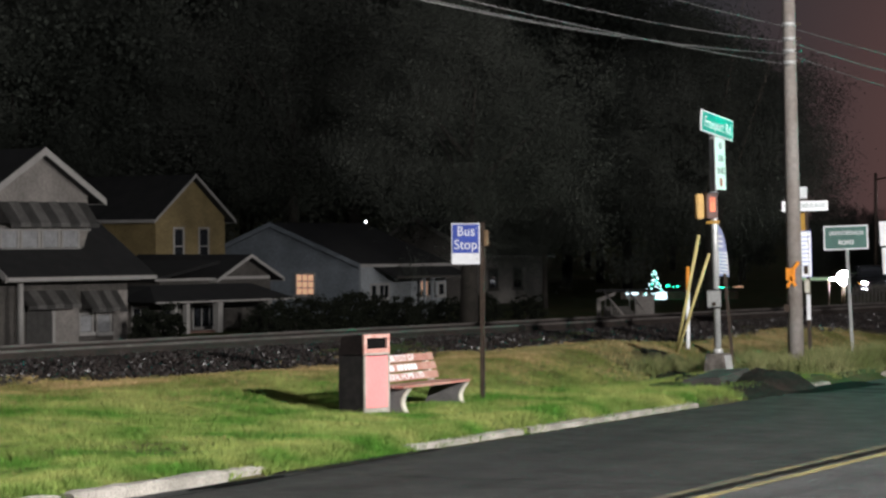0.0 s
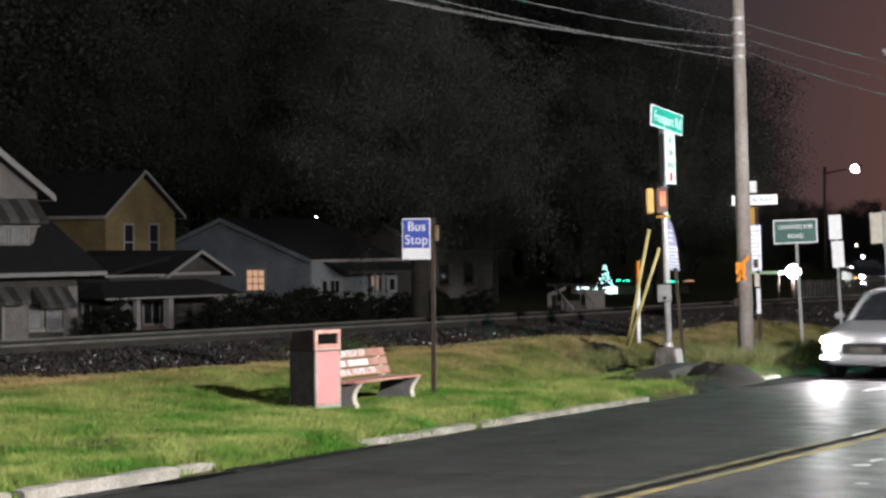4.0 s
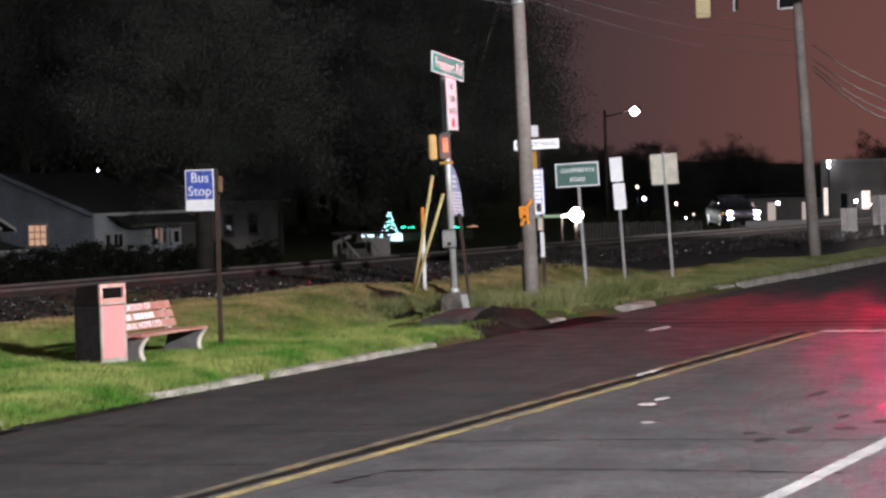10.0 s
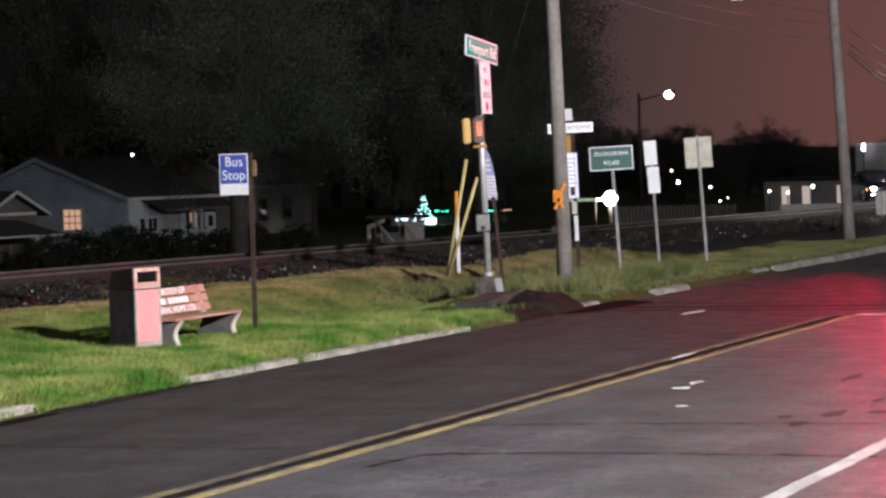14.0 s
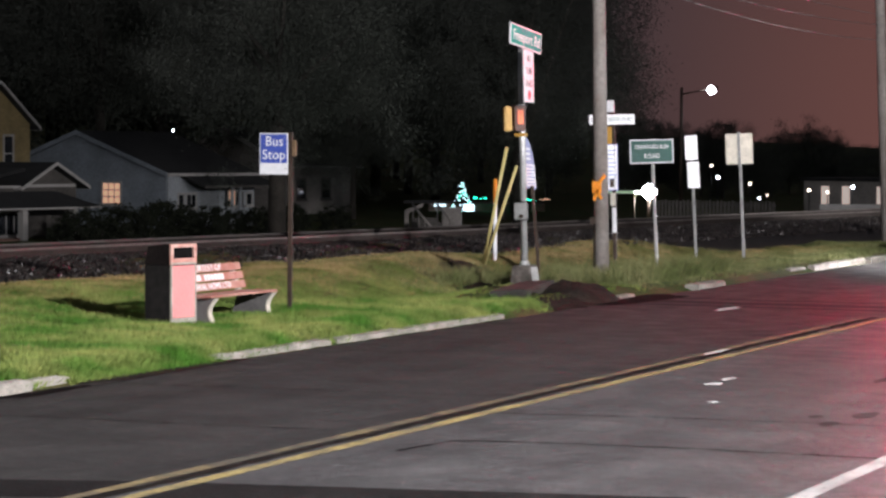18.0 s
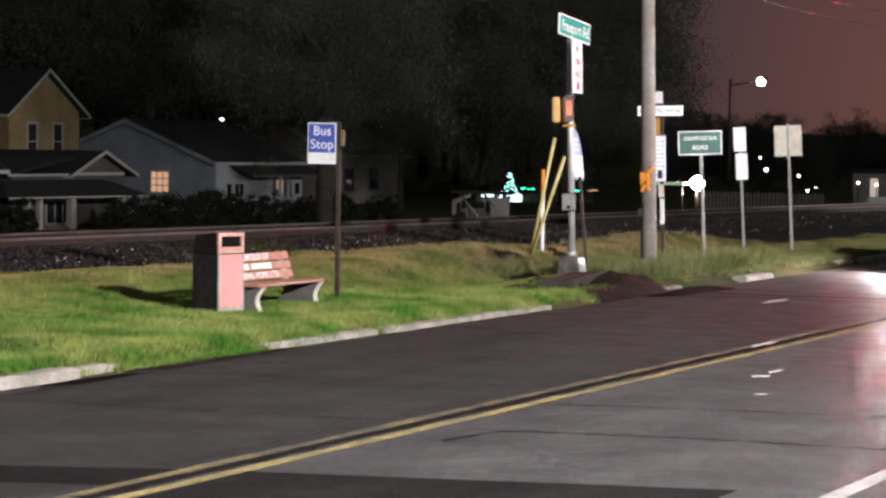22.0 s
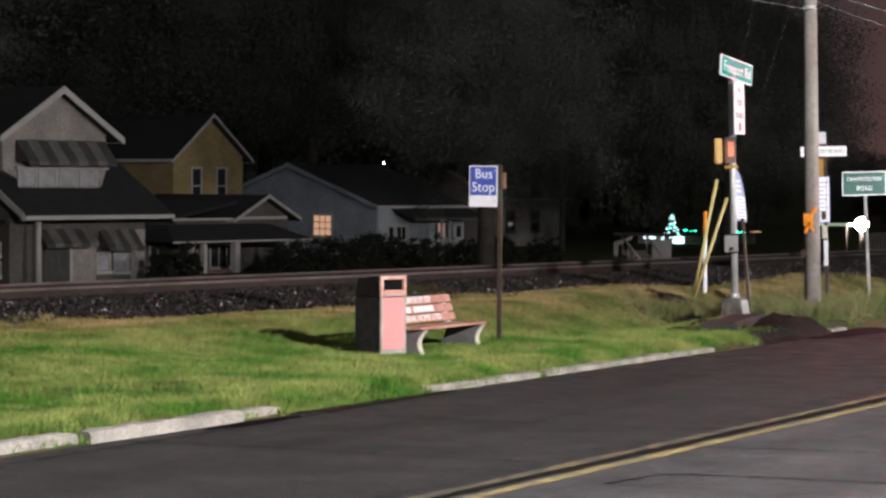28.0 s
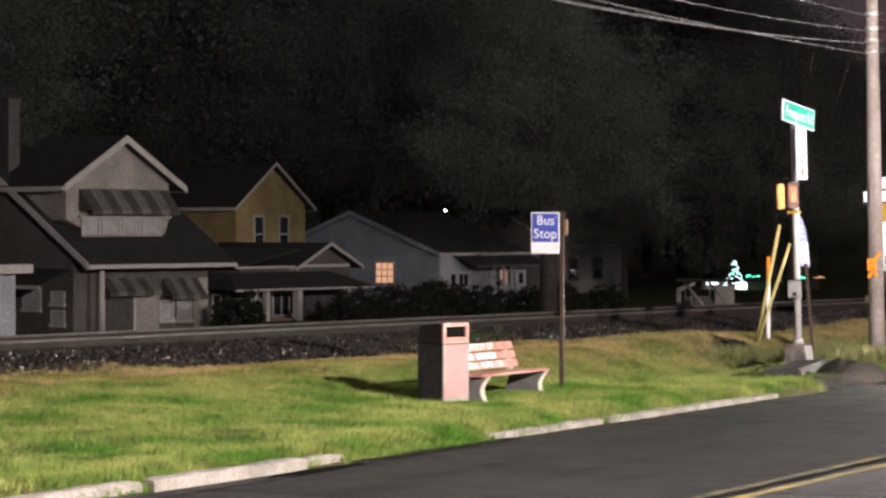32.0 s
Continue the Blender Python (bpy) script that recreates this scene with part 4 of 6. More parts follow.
def bungalow():
    # local +x faces the track, local y along it; origin at the front corner nearest the camera, on the ground
    h = thing("house", pose(-53.3, 67.15, -1.45, 0, 0, TURN_HOUSE), "grey one-and-a-half-storey house with a gabled dormer and awnings", "house")
    W, D, E = 6.5, 9.2, 2.55
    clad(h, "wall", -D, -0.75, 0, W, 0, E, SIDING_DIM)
    part("porch_floor", box(B(), -0.75, 0.0, 0, W, -0.1, 0.1), CONCRETE, h)
    part("porch_post", tube(B(), (-0.15, 0.75, 0.1), (-0.15, 0.75, E - 0.12), 0.12, 0.10, 10), TRIM, h)
    part("porch_beam", box(B(), -0.28, -0.06, 0.0, W, E - 0.30, E - 0.10), SIDING_GREY, h)
    gable_roof("roof", h, -D, 0, 0, W, E, 3.05, "y", 0.35, label="dark shingle roof")
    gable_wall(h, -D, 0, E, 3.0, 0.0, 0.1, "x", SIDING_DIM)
    # dormer: a wide upper wall over a narrower row of windows that stands on the roof
    y0, y1, ze = 0.0, 5.0, 5.22
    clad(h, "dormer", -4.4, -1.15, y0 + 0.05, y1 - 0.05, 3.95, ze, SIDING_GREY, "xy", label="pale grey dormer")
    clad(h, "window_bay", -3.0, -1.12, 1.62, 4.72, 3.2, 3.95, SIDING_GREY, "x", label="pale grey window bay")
    for yy, s in ((1.62, -1), (4.72, 1)):
        part("bay_flank", extrude(B(), [(yy, 3.3), (yy, 3.95), (yy + s * (1.5 if s < 0 else 0.25), 3.95)], -2.6, -1.16, lambda u, v, k: (k, u, v)), SIDING_GREY, h)
    gable_wall(h, y0, y1, ze, 1.48, -1.15, 0.2, "y", SIDING_GREY)
    gable_roof("dormer_roof", h, -4.6, -1.15, y0, y1, ze, 1.48, "x", 0.42)
    part("side_gutter", box(B(), -5.2, -1.0, y0 - 0.52, y0 - 0.42, 4.92, 5.05), TRIM, h)
    for y in (0.78, 1.75, 2.72, 3.69):
        window(h, "x", -1.12, y, y + 0.72, 3.42, 4.05, CURTAIN, (1, 1))
    awning(h, -1.1, 0.62, 4.85, 5.02, 0.75, 0.65, 9)
    part("cornice", box(B(), -1.12, -0.98, 0.55, 4.95, 4.02, 4.10), TRIM, h)
    # front wall: door and paired windows under two awnings
    window(h, "x", -0.75, 4.15, 4.72, 0.45, 1.05, CURTAIN, (1, 1))
    window(h, "x", -0.75, 5.02, 5.62, 0.42, 1.05, CURTAIN, (1, 1))
    part("door", box(B(), -0.77, -0.69, 1.55, 2.75, 0.1, 1.45), AWNING_DARK, h, "dark front door")
    part("door_frame", box(B(), -0.78, -0.68, 2.77, 2.9, 0.1, 1.5), TRIM, h)
    part("pale_panel", box(B(), -0.77, -0.70, 2.92, 4.05, 0.1, 1.45), SIDING_GREY, h, "pale wall panel")
    part("wall_course", box(B(), -0.77, -0.70, 5.78, 6.5, 0.0, 1.9), SIDING_GREY, h, "pale wall panel")
    awning(h, -0.7, 1.2, 3.7, 1.95, 0.5, 0.5, 6)
    awning(h, -0.7, 4.2, 5.95, 1.9, 0.62, 0.52, 5)
    window(h, "y", 0.0, -3.2, -2.4, 0.9, 1.8, CURTAIN, (1, 2))
    # side lean-to with its own roof, a white fascia and two small windows
    part("side_porch_roof", extrude(B(), [(0.0, 2.3), (-1.4, 1.75), (-1.4, 1.65), (0, 2.2)], -7.0, -0.9, lambda u, v, k: (k, u, v)), SHINGLE, h)
    part("fascia", box(B(), -7.0, -0.9, -1.46, -1.4, 1.62, 1.74), TRIM, h)
    window(h, "y", -0.02, -1.75, -1.2, 1.1, 1.45, CURTAIN, (1, 1))
    window(h, "y", -0.02, -1.75, -1.2, 0.4, 0.8, CURTAIN, (1, 1))
    part("chimney", box(B(), -4.75, -4.4, 0.35, 0.85, 5.2, 8.1), AWNING_DARK, h, "dark rendered chimney")
    part("chimney_cap", box(B(), -4.80, -4.35, 0.30, 0.90, 8.1, 8.2), AWNING_DARK, h)


bungalow()


def yellow_house():
    h = thing("house", pose(-62.33, 88.63, -1.7, 0, 0, TURN_HOUSE), "yellow two-storey house with a front gable and dark porch roofs", "house")
    W, D, E = 4.4, 9.0, 4.93
    clad(h, "wall", -D, 0, 0, W, 0, E, SIDING_YELLOW)
    gable_wall(h, 0, W, E, 1.67, 0.0, 0.2, "y", SIDING_YELLOW)
    gable_roof("roof", h, -D, 0, 0, W, E, 1.70, "x", 0.32, 0.12, label="dark roof with pale edges", board=-0.03)
    window(h, "x", 0, 1.15, 1.68, 2.9, 4.4, None, (1, 2))
    window(h, "x", 0, 2.75, 3.28, 2.9, 4.4, None, (1, 2))
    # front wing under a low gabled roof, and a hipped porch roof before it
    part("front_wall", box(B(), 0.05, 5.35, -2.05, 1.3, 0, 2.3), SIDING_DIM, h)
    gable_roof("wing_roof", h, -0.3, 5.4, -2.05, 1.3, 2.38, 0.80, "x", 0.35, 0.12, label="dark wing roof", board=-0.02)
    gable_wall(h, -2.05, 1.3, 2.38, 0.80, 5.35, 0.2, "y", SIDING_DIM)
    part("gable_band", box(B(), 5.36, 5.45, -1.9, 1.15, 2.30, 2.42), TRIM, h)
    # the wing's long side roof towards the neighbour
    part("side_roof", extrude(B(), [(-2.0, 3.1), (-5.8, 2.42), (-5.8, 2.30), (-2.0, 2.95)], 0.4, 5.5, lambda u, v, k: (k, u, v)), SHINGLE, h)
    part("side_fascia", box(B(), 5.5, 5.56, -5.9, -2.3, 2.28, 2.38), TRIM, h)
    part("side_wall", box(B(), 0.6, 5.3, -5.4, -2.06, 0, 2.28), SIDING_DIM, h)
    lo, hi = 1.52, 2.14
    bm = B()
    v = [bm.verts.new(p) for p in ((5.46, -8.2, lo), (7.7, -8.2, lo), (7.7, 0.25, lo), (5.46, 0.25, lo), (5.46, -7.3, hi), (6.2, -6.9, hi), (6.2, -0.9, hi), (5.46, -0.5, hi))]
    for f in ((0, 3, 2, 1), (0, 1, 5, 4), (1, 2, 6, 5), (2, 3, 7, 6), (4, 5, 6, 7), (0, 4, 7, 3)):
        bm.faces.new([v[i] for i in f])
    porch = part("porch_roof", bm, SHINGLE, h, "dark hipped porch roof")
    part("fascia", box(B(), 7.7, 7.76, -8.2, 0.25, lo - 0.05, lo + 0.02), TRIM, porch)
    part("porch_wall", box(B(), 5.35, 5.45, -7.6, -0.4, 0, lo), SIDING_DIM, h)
    part("porch_floor", box(B(), 5.45, 7.4, -7.6, -0.3, -0.6, 0.05), BRICK, h)
    window(h, "x", 5.45, -7.1, -6.3, 0.4, 1.25, PANE, (2, 1))
    window(h, "x", 5.45, -5.4, -4.5, 0.4, 1.25, PANE, (2, 1))
    window(h, "x", 5.45, -3.6, -2.2, 0.4, 1.25, PANE, (3, 1))
    for y, w in ((-6.65, 0.08), (-6.0, 0.1), (-4.2, 0.14), (-1.15, 0.12)):
        part("porch_post", box(B(), 7.2, 7.2 + 2 * w, y - w, y + w, 0.05, lo), TRIM, h)
    part("balustrade", box(B(), 7.25, 7.38, -5.9, -4.4, 0.05, 0.35), BRICK, h)
    part("porch_step", box(B(), 7.42, 7.75, -4.1, -3.4, -0.3, 0.10), CONCRETE, h)


yellow_house()


def blue_house():
    h = thing("house", pose(-58.4, 99.1, -1.5, 0, 0, TURN_HOUSE), "blue-grey single-storey house with a lit window", "house")
    D, W, E = 10.3, 6.5, 2.55
    clad(h, "wall", -D, 0, 0, W, 0, E, SIDING_BLUE, "y")
    gable_wall(h, -D, 0, E, 1.80, 0.0, 0.2, "x", SIDING_BLUE)
    gable_roof("roof", h, -D, 0, 0, W, E, 1.83, "y", 0.25, 0.12, label="low dark roof", trim=SIDING_BLUE)
    window(h, "y", -0.03, -3.7, -2.65, 1.15, 2.1, LIT_WINDOW, (3, 3), proud=0.06)
    front = clad(h, "front_wall", 0.0, 0.1, 0, W, 0, E - 0.05, SIDING_WHITE, "x")
    window(h, "x", 0.1, 0.75, 1.1, 1.0, 1.6, None, (1, 1), frame_material=TRIM)
    window(h, "x", 0.1, 1.35, 2.0, 1.0, 1.6, None, (2, 1), frame_material=TRIM)
    window(h, "x", 0.1, 4.5, 5.0, 1.05, 1.75, LIT_DIM, (2, 1), frame_material=TRIM)
    window(h, "x", 0.1, 5.12, 5.55, 1.05, 1.6, None, (1, 1), frame_material=SIDING_DIM)
    window(h, "x", 0.1, 5.9, 6.3, 1.05, 1.6, None, (1, 1), frame_material=TRIM)
    # low porch roof that slopes to the track
    part("porch_roof", extrude(B(), [(0.12, 2.5), (1.5, 2.02), (1.5, 1.92), (0.12, 2.4)], 0.9, 6.6, lambda u, v, k: (u, k, v)), SHINGLE, h, "dark porch roof")
    part("gutter", box(B(), 1.5, 1.56, 0.9, 6.6, 1.92, 2.02), SIDING_DIM, h)
    for y in (3.1, 3.7):
        part("porch_post", box(B(), 1.3, 1.42, y, y + 0.12, 0, 1.94), SIDING_WHITE, h)


blue_house()


def pale_house(x, y, z, w, d, e, rise, label, material_):
    h = thing("house", pose(x, y, z, 0, 0, TURN_HOUSE), label, "house")
    clad(h, "wall", -d, 0, 0, w, 0, e, material_)
    gable_wall(h, -d, 0, e, rise, 0.0, 0.2, "x", material_)
    gable_roof("roof", h, -d, 0, 0, w, e, rise, "y", 0.3)
    window(h, "x", 0.0, 1.2, 2.0, 1.0, 2.1, frame_material=SIDING_DIM)
    window(h, "x", 0.0, 3.6, 4.4, 1.0, 2.1, frame_material=SIDING_DIM)
    return h


pale_house(-65.5, 124.0, -1.6, 7, 8, 2.9, 2.0, "dim grey house behind trees", SIDING_GREY)
# low white building at the left end with a fascia
h = thing("house", pose(-51.5, 56.55, -1.45, 0, 0, TURN_HOUSE), "white painted low house with a flat fascia", "house")
clad(h, "wall", -7, 0, 0, 4.0, 0, 2.3, SIDING_WHITE)
part("roof", extrude(B(), [(-7.3, 2.3), (0.45, 2.3), (0.45, 2.55), (-3.5, 3.3), (-7.3, 2.55)], -0.4, 4.3, lambda u, v, k: (u, k, v)), SHINGLE, h)
part("fascia", box(B(), 0.45, 0.52, -0.4, 4.3, 2.28, 2.56), TRIM, h)
window(h, "x", 0.0, 2.6, 3.3, 0.9, 2.0)

# white stair
t = thing("outdoor_stair", pose(-43.35, 96.4, -1.75, 0, 0, 55), "white outdoor stair with handrails behind the railway", "stair")
for i in range(6):
    part("step", box(B(), -0.6, 0.6, 0.28 * i, 0.28 * i + 0.28, 0, 0.18 * (i + 1)), SIDING_DIM, t)
for x in (-0.6, 0.6):
    part("handrail", tube(B(), (x, 0, 0.75), (x, 1.7, 1.75), 0.045, seg=8), SIDING_GREY, t)
    for k in range(4):
        part("baluster", tube(B(), (x, 0.5 * k, 0.3 * k), (x, 0.5 * k, 0.8 + 0.29 * k), 0.03, seg=6), SIDING_GREY, t)


t = thing("porch", pose(-45.0, 99.0, -1.75, 0, 0, 15), "small pale porch with a slanting brace beside an outdoor stair", "porch")
part("post", box(B(), -1.25, -1.08, -0.08, 0.08, 0, 1.35), SIDING_GREY, t)
part("brace", extrude(B(), [(-1.1, 1.22), (-0.45, 1.52), (-0.45, 1.66), (-1.25, 1.36)], -0.06, 0.06, lambda u, v, k: (u, k, v)), SIDING_GREY, t)
part("screen_wall", box(B(), 0.38, 1.22, 0.1, 0.2, 0, 1.5), SIDING_GREY, t, "pale screen wall")
part("roof", box(B(), -1.3, 1.3, 0.0, 1.2, 1.66, 1.76), SHINGLE, t)


# ---- lit shop and its string lights in the distance ----
t = thing("shop", pose(-61.6, 137.2, -3.0, 0, 0, 23), "far lit shop front with a pale canopy", "shop")
part("wall", box(B(), -1, 6, 0.4, 5, 0, 2.0), BRICK, t)
part("canopy", box(B(), -0.65, 0.05, -0.3, 0.4, 1.84, 1.95), STORE_WHITE, t, "white lit canopy")
part("window", box(B(), 1.15, 1.75, 0.3, 0.38, 1.2, 1.95), STORE_WHITE, t, "bright shop window")
part("window", box(B(), 0.3, 0.6, 0.3, 0.38, 1.1, 1.8), STORE_WHITE, t, "bright shop window")
part("post", tube(B(), (-0.5, -0.2, 0), (-0.5, -0.2, 1.84), 0.06, seg=8), TRIM, t)
t = thing("string_lights", pose(0, 0, 0), "string of small green lights at a far shop", "string lights")
rnd = random.Random(8)
for i in range(38):
    f = i / 37
    p = Vector((-60.0, 137.3, -0.66)).lerp(Vector((-55.7, 139.2, -0.78)), f) + Vector((0, 0, rnd.uniform(-0.04, 0.04)))
    if rnd.random() < 0.62:
        part("bulb", tube(B(), p, p + Vector((0, 0, rnd.uniform(0.05, 0.1))), rnd.uniform(0.05, 0.11), seg=8), LAMP_GREEN if f < 0.85 else LIT_WINDOW, t)
t = thing("lit_tree", pose(-60.4, 137.0, -2.4), "small tree wound with white fairy lights", "tree")
part("trunk", tube(B(), (0, 0, -0.4), (0, 0, 2.4), 0.1, 0.03, 8), BARK, t)
for i in range(90):
    f = rnd.random()
    a = rnd.random() * 6.3
    r = (0.85 * (1 - f) + 0.06) * rnd.uniform(0.5, 1)
    p = Vector((r * math.cos(a), r * math.sin(a), 0.5 + 2.15 * f))
    part("bulb", tube(B(), p, p + Vector((0, 0, 0.06)), rnd.uniform(0.03, 0.055), seg=6), STORE_WHITE if rnd.random() < 0.7 else LAMP_GREEN, t)

# ---- grass ----
def blades(name, count, area, height, width, material_, label, seed, keep=None):
    """Many thin blades; keep(x, y) gives how densely they stand."""
    rnd = np.random.default_rng(seed)
    x0, x1, y0, y1 = area
    cell = 0.25
    nx, ny = int((x1 - x0) / cell) + 2, int((y1 - y0) / cell) + 2
    gz = np.array([[ground_z(x0 + cell * i, y0 + cell * j) for j in range(ny)] for i in range(nx)])
    gk = np.array([[keep(x0 + cell * i, y0 + cell * j) if keep else 1.0 for j in range(ny)] for i in range(nx)])
    got = []
    total = 0
    while total < count:
        p = rnd.random((count * 2, 3)) * ((x1 - x0), (y1 - y0), 1)
        i, j = p[:, 0] / cell, p[:, 1] / cell
        a, b = i.astype(int), j.astype(int)
        u, v = i - a, j - b
        k = gk[a, b] * (1 - u) * (1 - v) + gk[a + 1, b] * u * (1 - v) + gk[a, b + 1] * (1 - u) * v + gk[a + 1, b + 1] * u * v
        z = gz[a, b] * (1 - u) * (1 - v) + gz[a + 1, b] * u * (1 - v) + gz[a, b + 1] * (1 - u) * v + gz[a + 1, b + 1] * u * v
        ok = p[:, 2] < k
        got.append(np.c_[p[ok, 0] + x0, p[ok, 1] + y0, z[ok] - 0.008])
        total += int(ok.sum())
    p = np.concatenate(got)[:count]
    n = len(p)
    a = rnd.random(n) * 6.283
    h = height * rnd.uniform(0.5, 1.3, n)
    w = width * rnd.uniform(0.6, 1.4, n)
    side = np.c_[np.cos(a) * w, np.sin(a) * w, np.zeros(n)]
    tip = p + np.c_[rnd.uniform(-0.9, 0.9, n) * h, rnd.uniform(-0.9, 0.9, n) * h, h]
    verts = np.stack([p - side, p + side, tip], 1).reshape(-1, 3)
    me = bpy.data.meshes.new(name)
    me.from_pydata(verts.tolist(), [], np.arange(3 * n).reshape(-1, 3).tolist())
    me.materials.append(material_)
    ob = new(name, me)
    return tagged(ob, label, "grass", kind="stuff")


def bare(x, y):
    """1 where the dug soil and the verge's strip of painted shade lie."""
    return 1.0 if any(((x - cx) / rx) ** 2 + ((y - cy) / ry) ** 2 < 1 for cx, cy, rx, ry in ((-13.8, 35.9, 0.8, 1.6), (-14.6, 35.3, 1.1, 1.9), (-14.0, 34.7, 0.9, 1.5), (-13.38, 34.2, 0.42, 0.95), (-16.2, 37.8, 0.45, 0.9), (-17.2, 39.3, 0.45, 0.9))) else 0.0


def on_lawn(x, y):
    d = x - rail_x(y)
    if d < 2.7 or bare(x, y):
        return 0.0
    return (smooth(2.7, 5.2, d) * 0.9 + 0.06) * (0.75 + 0.5 * noise.noise((x * 0.5, y * 0.35, 9.0)))


def dry_part(x, y):
    d = x - rail_x(y)
    return 0.0 if bare(x, y) or d < 2.6 + 0.5 * noise.noise((y * 0.7, x, 1.0)) else max(0.012, smooth(6.8, 3.4, d)) * (0.8 + 0.6 * noise.noise((x * 0.4, y * 0.3, 4.0)))


def clumps(x, y):
    return 0.0 if bare(x, y) else max(0.0, noise.noise((x * 1.3, y * 1.3, 7.0)) * 2.2 + 0.3)


def ragged_edge(x, y):
    return max(0.05, noise.noise((x * 2.0, y * 1.1, 3.0)) * 2 + 0.45)


blades("lawn_grass", 520000, (-24.5, -13.32, 12.0, 37.5), 0.042, 0.0045, BLADES, "short mown green lawn grass", 1, on_lawn)
blades("lawn_tufts", 90000, (-21.0, -13.4, 12.0, 36.5), 0.085, 0.005, BLADES, "longer tufts standing in the mown lawn", 7, lambda x, y: clumps(x * 0.8, y * 0.8) if x - rail_x(y) > 4.5 else 0)
blades("dry_grass", 280000, (-24.0, -14.5, 16.0, 56.0), 0.055, 0.005, DRY, "dry yellow grass along the railway", 2, dry_part)
blades("edge_grass", 42500, (-13.95, -13.17, 12.0, 32.9), 0.085, 0.006, BLADES, "longer ragged grass hanging over the kerb", 3, ragged_edge)
blades("verge_grass", 90000, (-20.0, -13.35, 36.5, 75.0), 0.06, 0.008, TALL, "rough verge grass", 4, lambda x, y: 0.35 + clumps(x, y) * 0.5 if x - rail_x(y) > 2.7 and not bare(x, y) else 0)
blades("tall_grass", 16000, (-17.0, -13.7, 37.4, 43.0), 0.26, 0.008, TALL, "tall uncut grass round the poles", 5, clumps)
blades("gap_grass", 7000, (-13.5, -13.0, 20.5, 23.4), 0.085, 0.008, BLADES, "sparse grass in a kerb gap", 6)

# crumbled edge of the road
def patch(name, cx, cy, rx, ry, material_, label, z=0.005, seed=0.0, n=28, thing_kind="structure"):
    bm = B()
    vs = []
    for i in range(n):
        a = 2 * math.pi * i / n
        k = 1 + 0.35 * noise.noise((math.cos(a) * 1.7 + seed, math.sin(a) * 1.7, seed))
        vs.append(bm.verts.new((cx + rx * k * math.cos(a), cy + ry * k * math.sin(a), z)))
    bm.faces.new(vs)
    return solid(name, bm, material_, label, "road mark", kind=thing_kind)


patch("broken_edge", -13.0, 22.0, 0.20, 1.5, EARTH, "crumbled earth at the broken kerb", 0.006, 1.0)
patch("dark_edge", -12.84, 19.6, 0.13, 0.8, TAR, "flat dark patch at the kerb's foot", 0.005, 2.0)
patch("dark_edge", -12.95, 36.0, 0.5, 1.6, TAR, "dark soil spill at the road's edge", 0.005, 3.0)
for x, y, rx, ry, s in ((-7.56, 23.23, 0.09, 0.13, 1), (-7.02, 21.56, 0.07, 0.06, 2), (-7.6, 23.81, 0.05, 0.2, 3), (-8.72, 27.0, 0.08, 0.5, 4), (-11.0, 34.4, 0.10, 0.5, 5)):
    patch("paint_fleck", x, y, rx, ry, FLECK, "worn fleck of white road paint", 0.0095, s)
for x, y, rx, ry, s in ((-5.5, 21.1, 0.10, 0.25, 1), (-5.15, 21.3, 0.12, 0.14, 2), (-5.6, 20.3, 0.08, 0.2, 3), (-4.95, 21.9, 0.10, 0.16, 4), (-5.85, 20.8, 0.06, 0.12, 6), (-5.4, 22.3, 0.05, 0.2, 7), (-6.2, 24.5, 0.06, 0.4, 8)):
    patch("oil_stain", x, y, rx, ry, STAIN, "dark oil stain on the lane", 0.0065, s)


def crack(pts, width, label="thin dark crack across the asphalt", z=0.0045):
    line = []
    for (x0, y0), (x1, y1) in zip(pts, pts[1:]):
        n = max(4, int(math.hypot(x1 - x0, y1 - y0) / 0.12))
        for i in range(n):
            line.append((x0 + (x1 - x0) * i / n, y0 + (y1 - y0) * i / n + random.uniform(-0.025, 0.025)))
    solid("crack", strip(B(), line, width, z, 0.002, 0.6), TAR, label, "crack", "cracks in the road", "structure")


crack([(-8.0, 17.0), (-7.9, 17.75), (-7.7, 17.85), (-6.69, 18.06), (-5.5, 18.15), (-4.3, 18.2)], 0.045)
crack([(-8.4, 19.8), (-7.6, 20.0), (-6.95, 20.15), (-5.6, 20.3), (-4.2, 20.5)], 0.03)
crack([(-12.9, 17.6), (-11.6, 17.8), (-10.2, 17.9), (-9.0, 18.05)], 0.018, z=0.001)
crack([(-12.9, 20.6), (-11.0, 20.9), (-9.0, 21.2)], 0.014, z=0.001)
crack([(-12.9, 23.0), (-12.7, 19.2), (-12.6, 15.0)], 0.025, z=0.001)
# dark resurfacing seams across the junction
for y, w in ((34.9, 0.25), (35.7, 0.5), (36.6, 0.2)):
    line = [(-12.9 + 0.4 * i, y + 0.02 * i + random.uniform(-0.03, 0.03)) for i in range(28)]
    solid("seam", strip(B(), line, w, 0.001, 0.003, 0.25), STAIN, "dark tar seam across the junction", "tar seal", "tar seams", "structure")


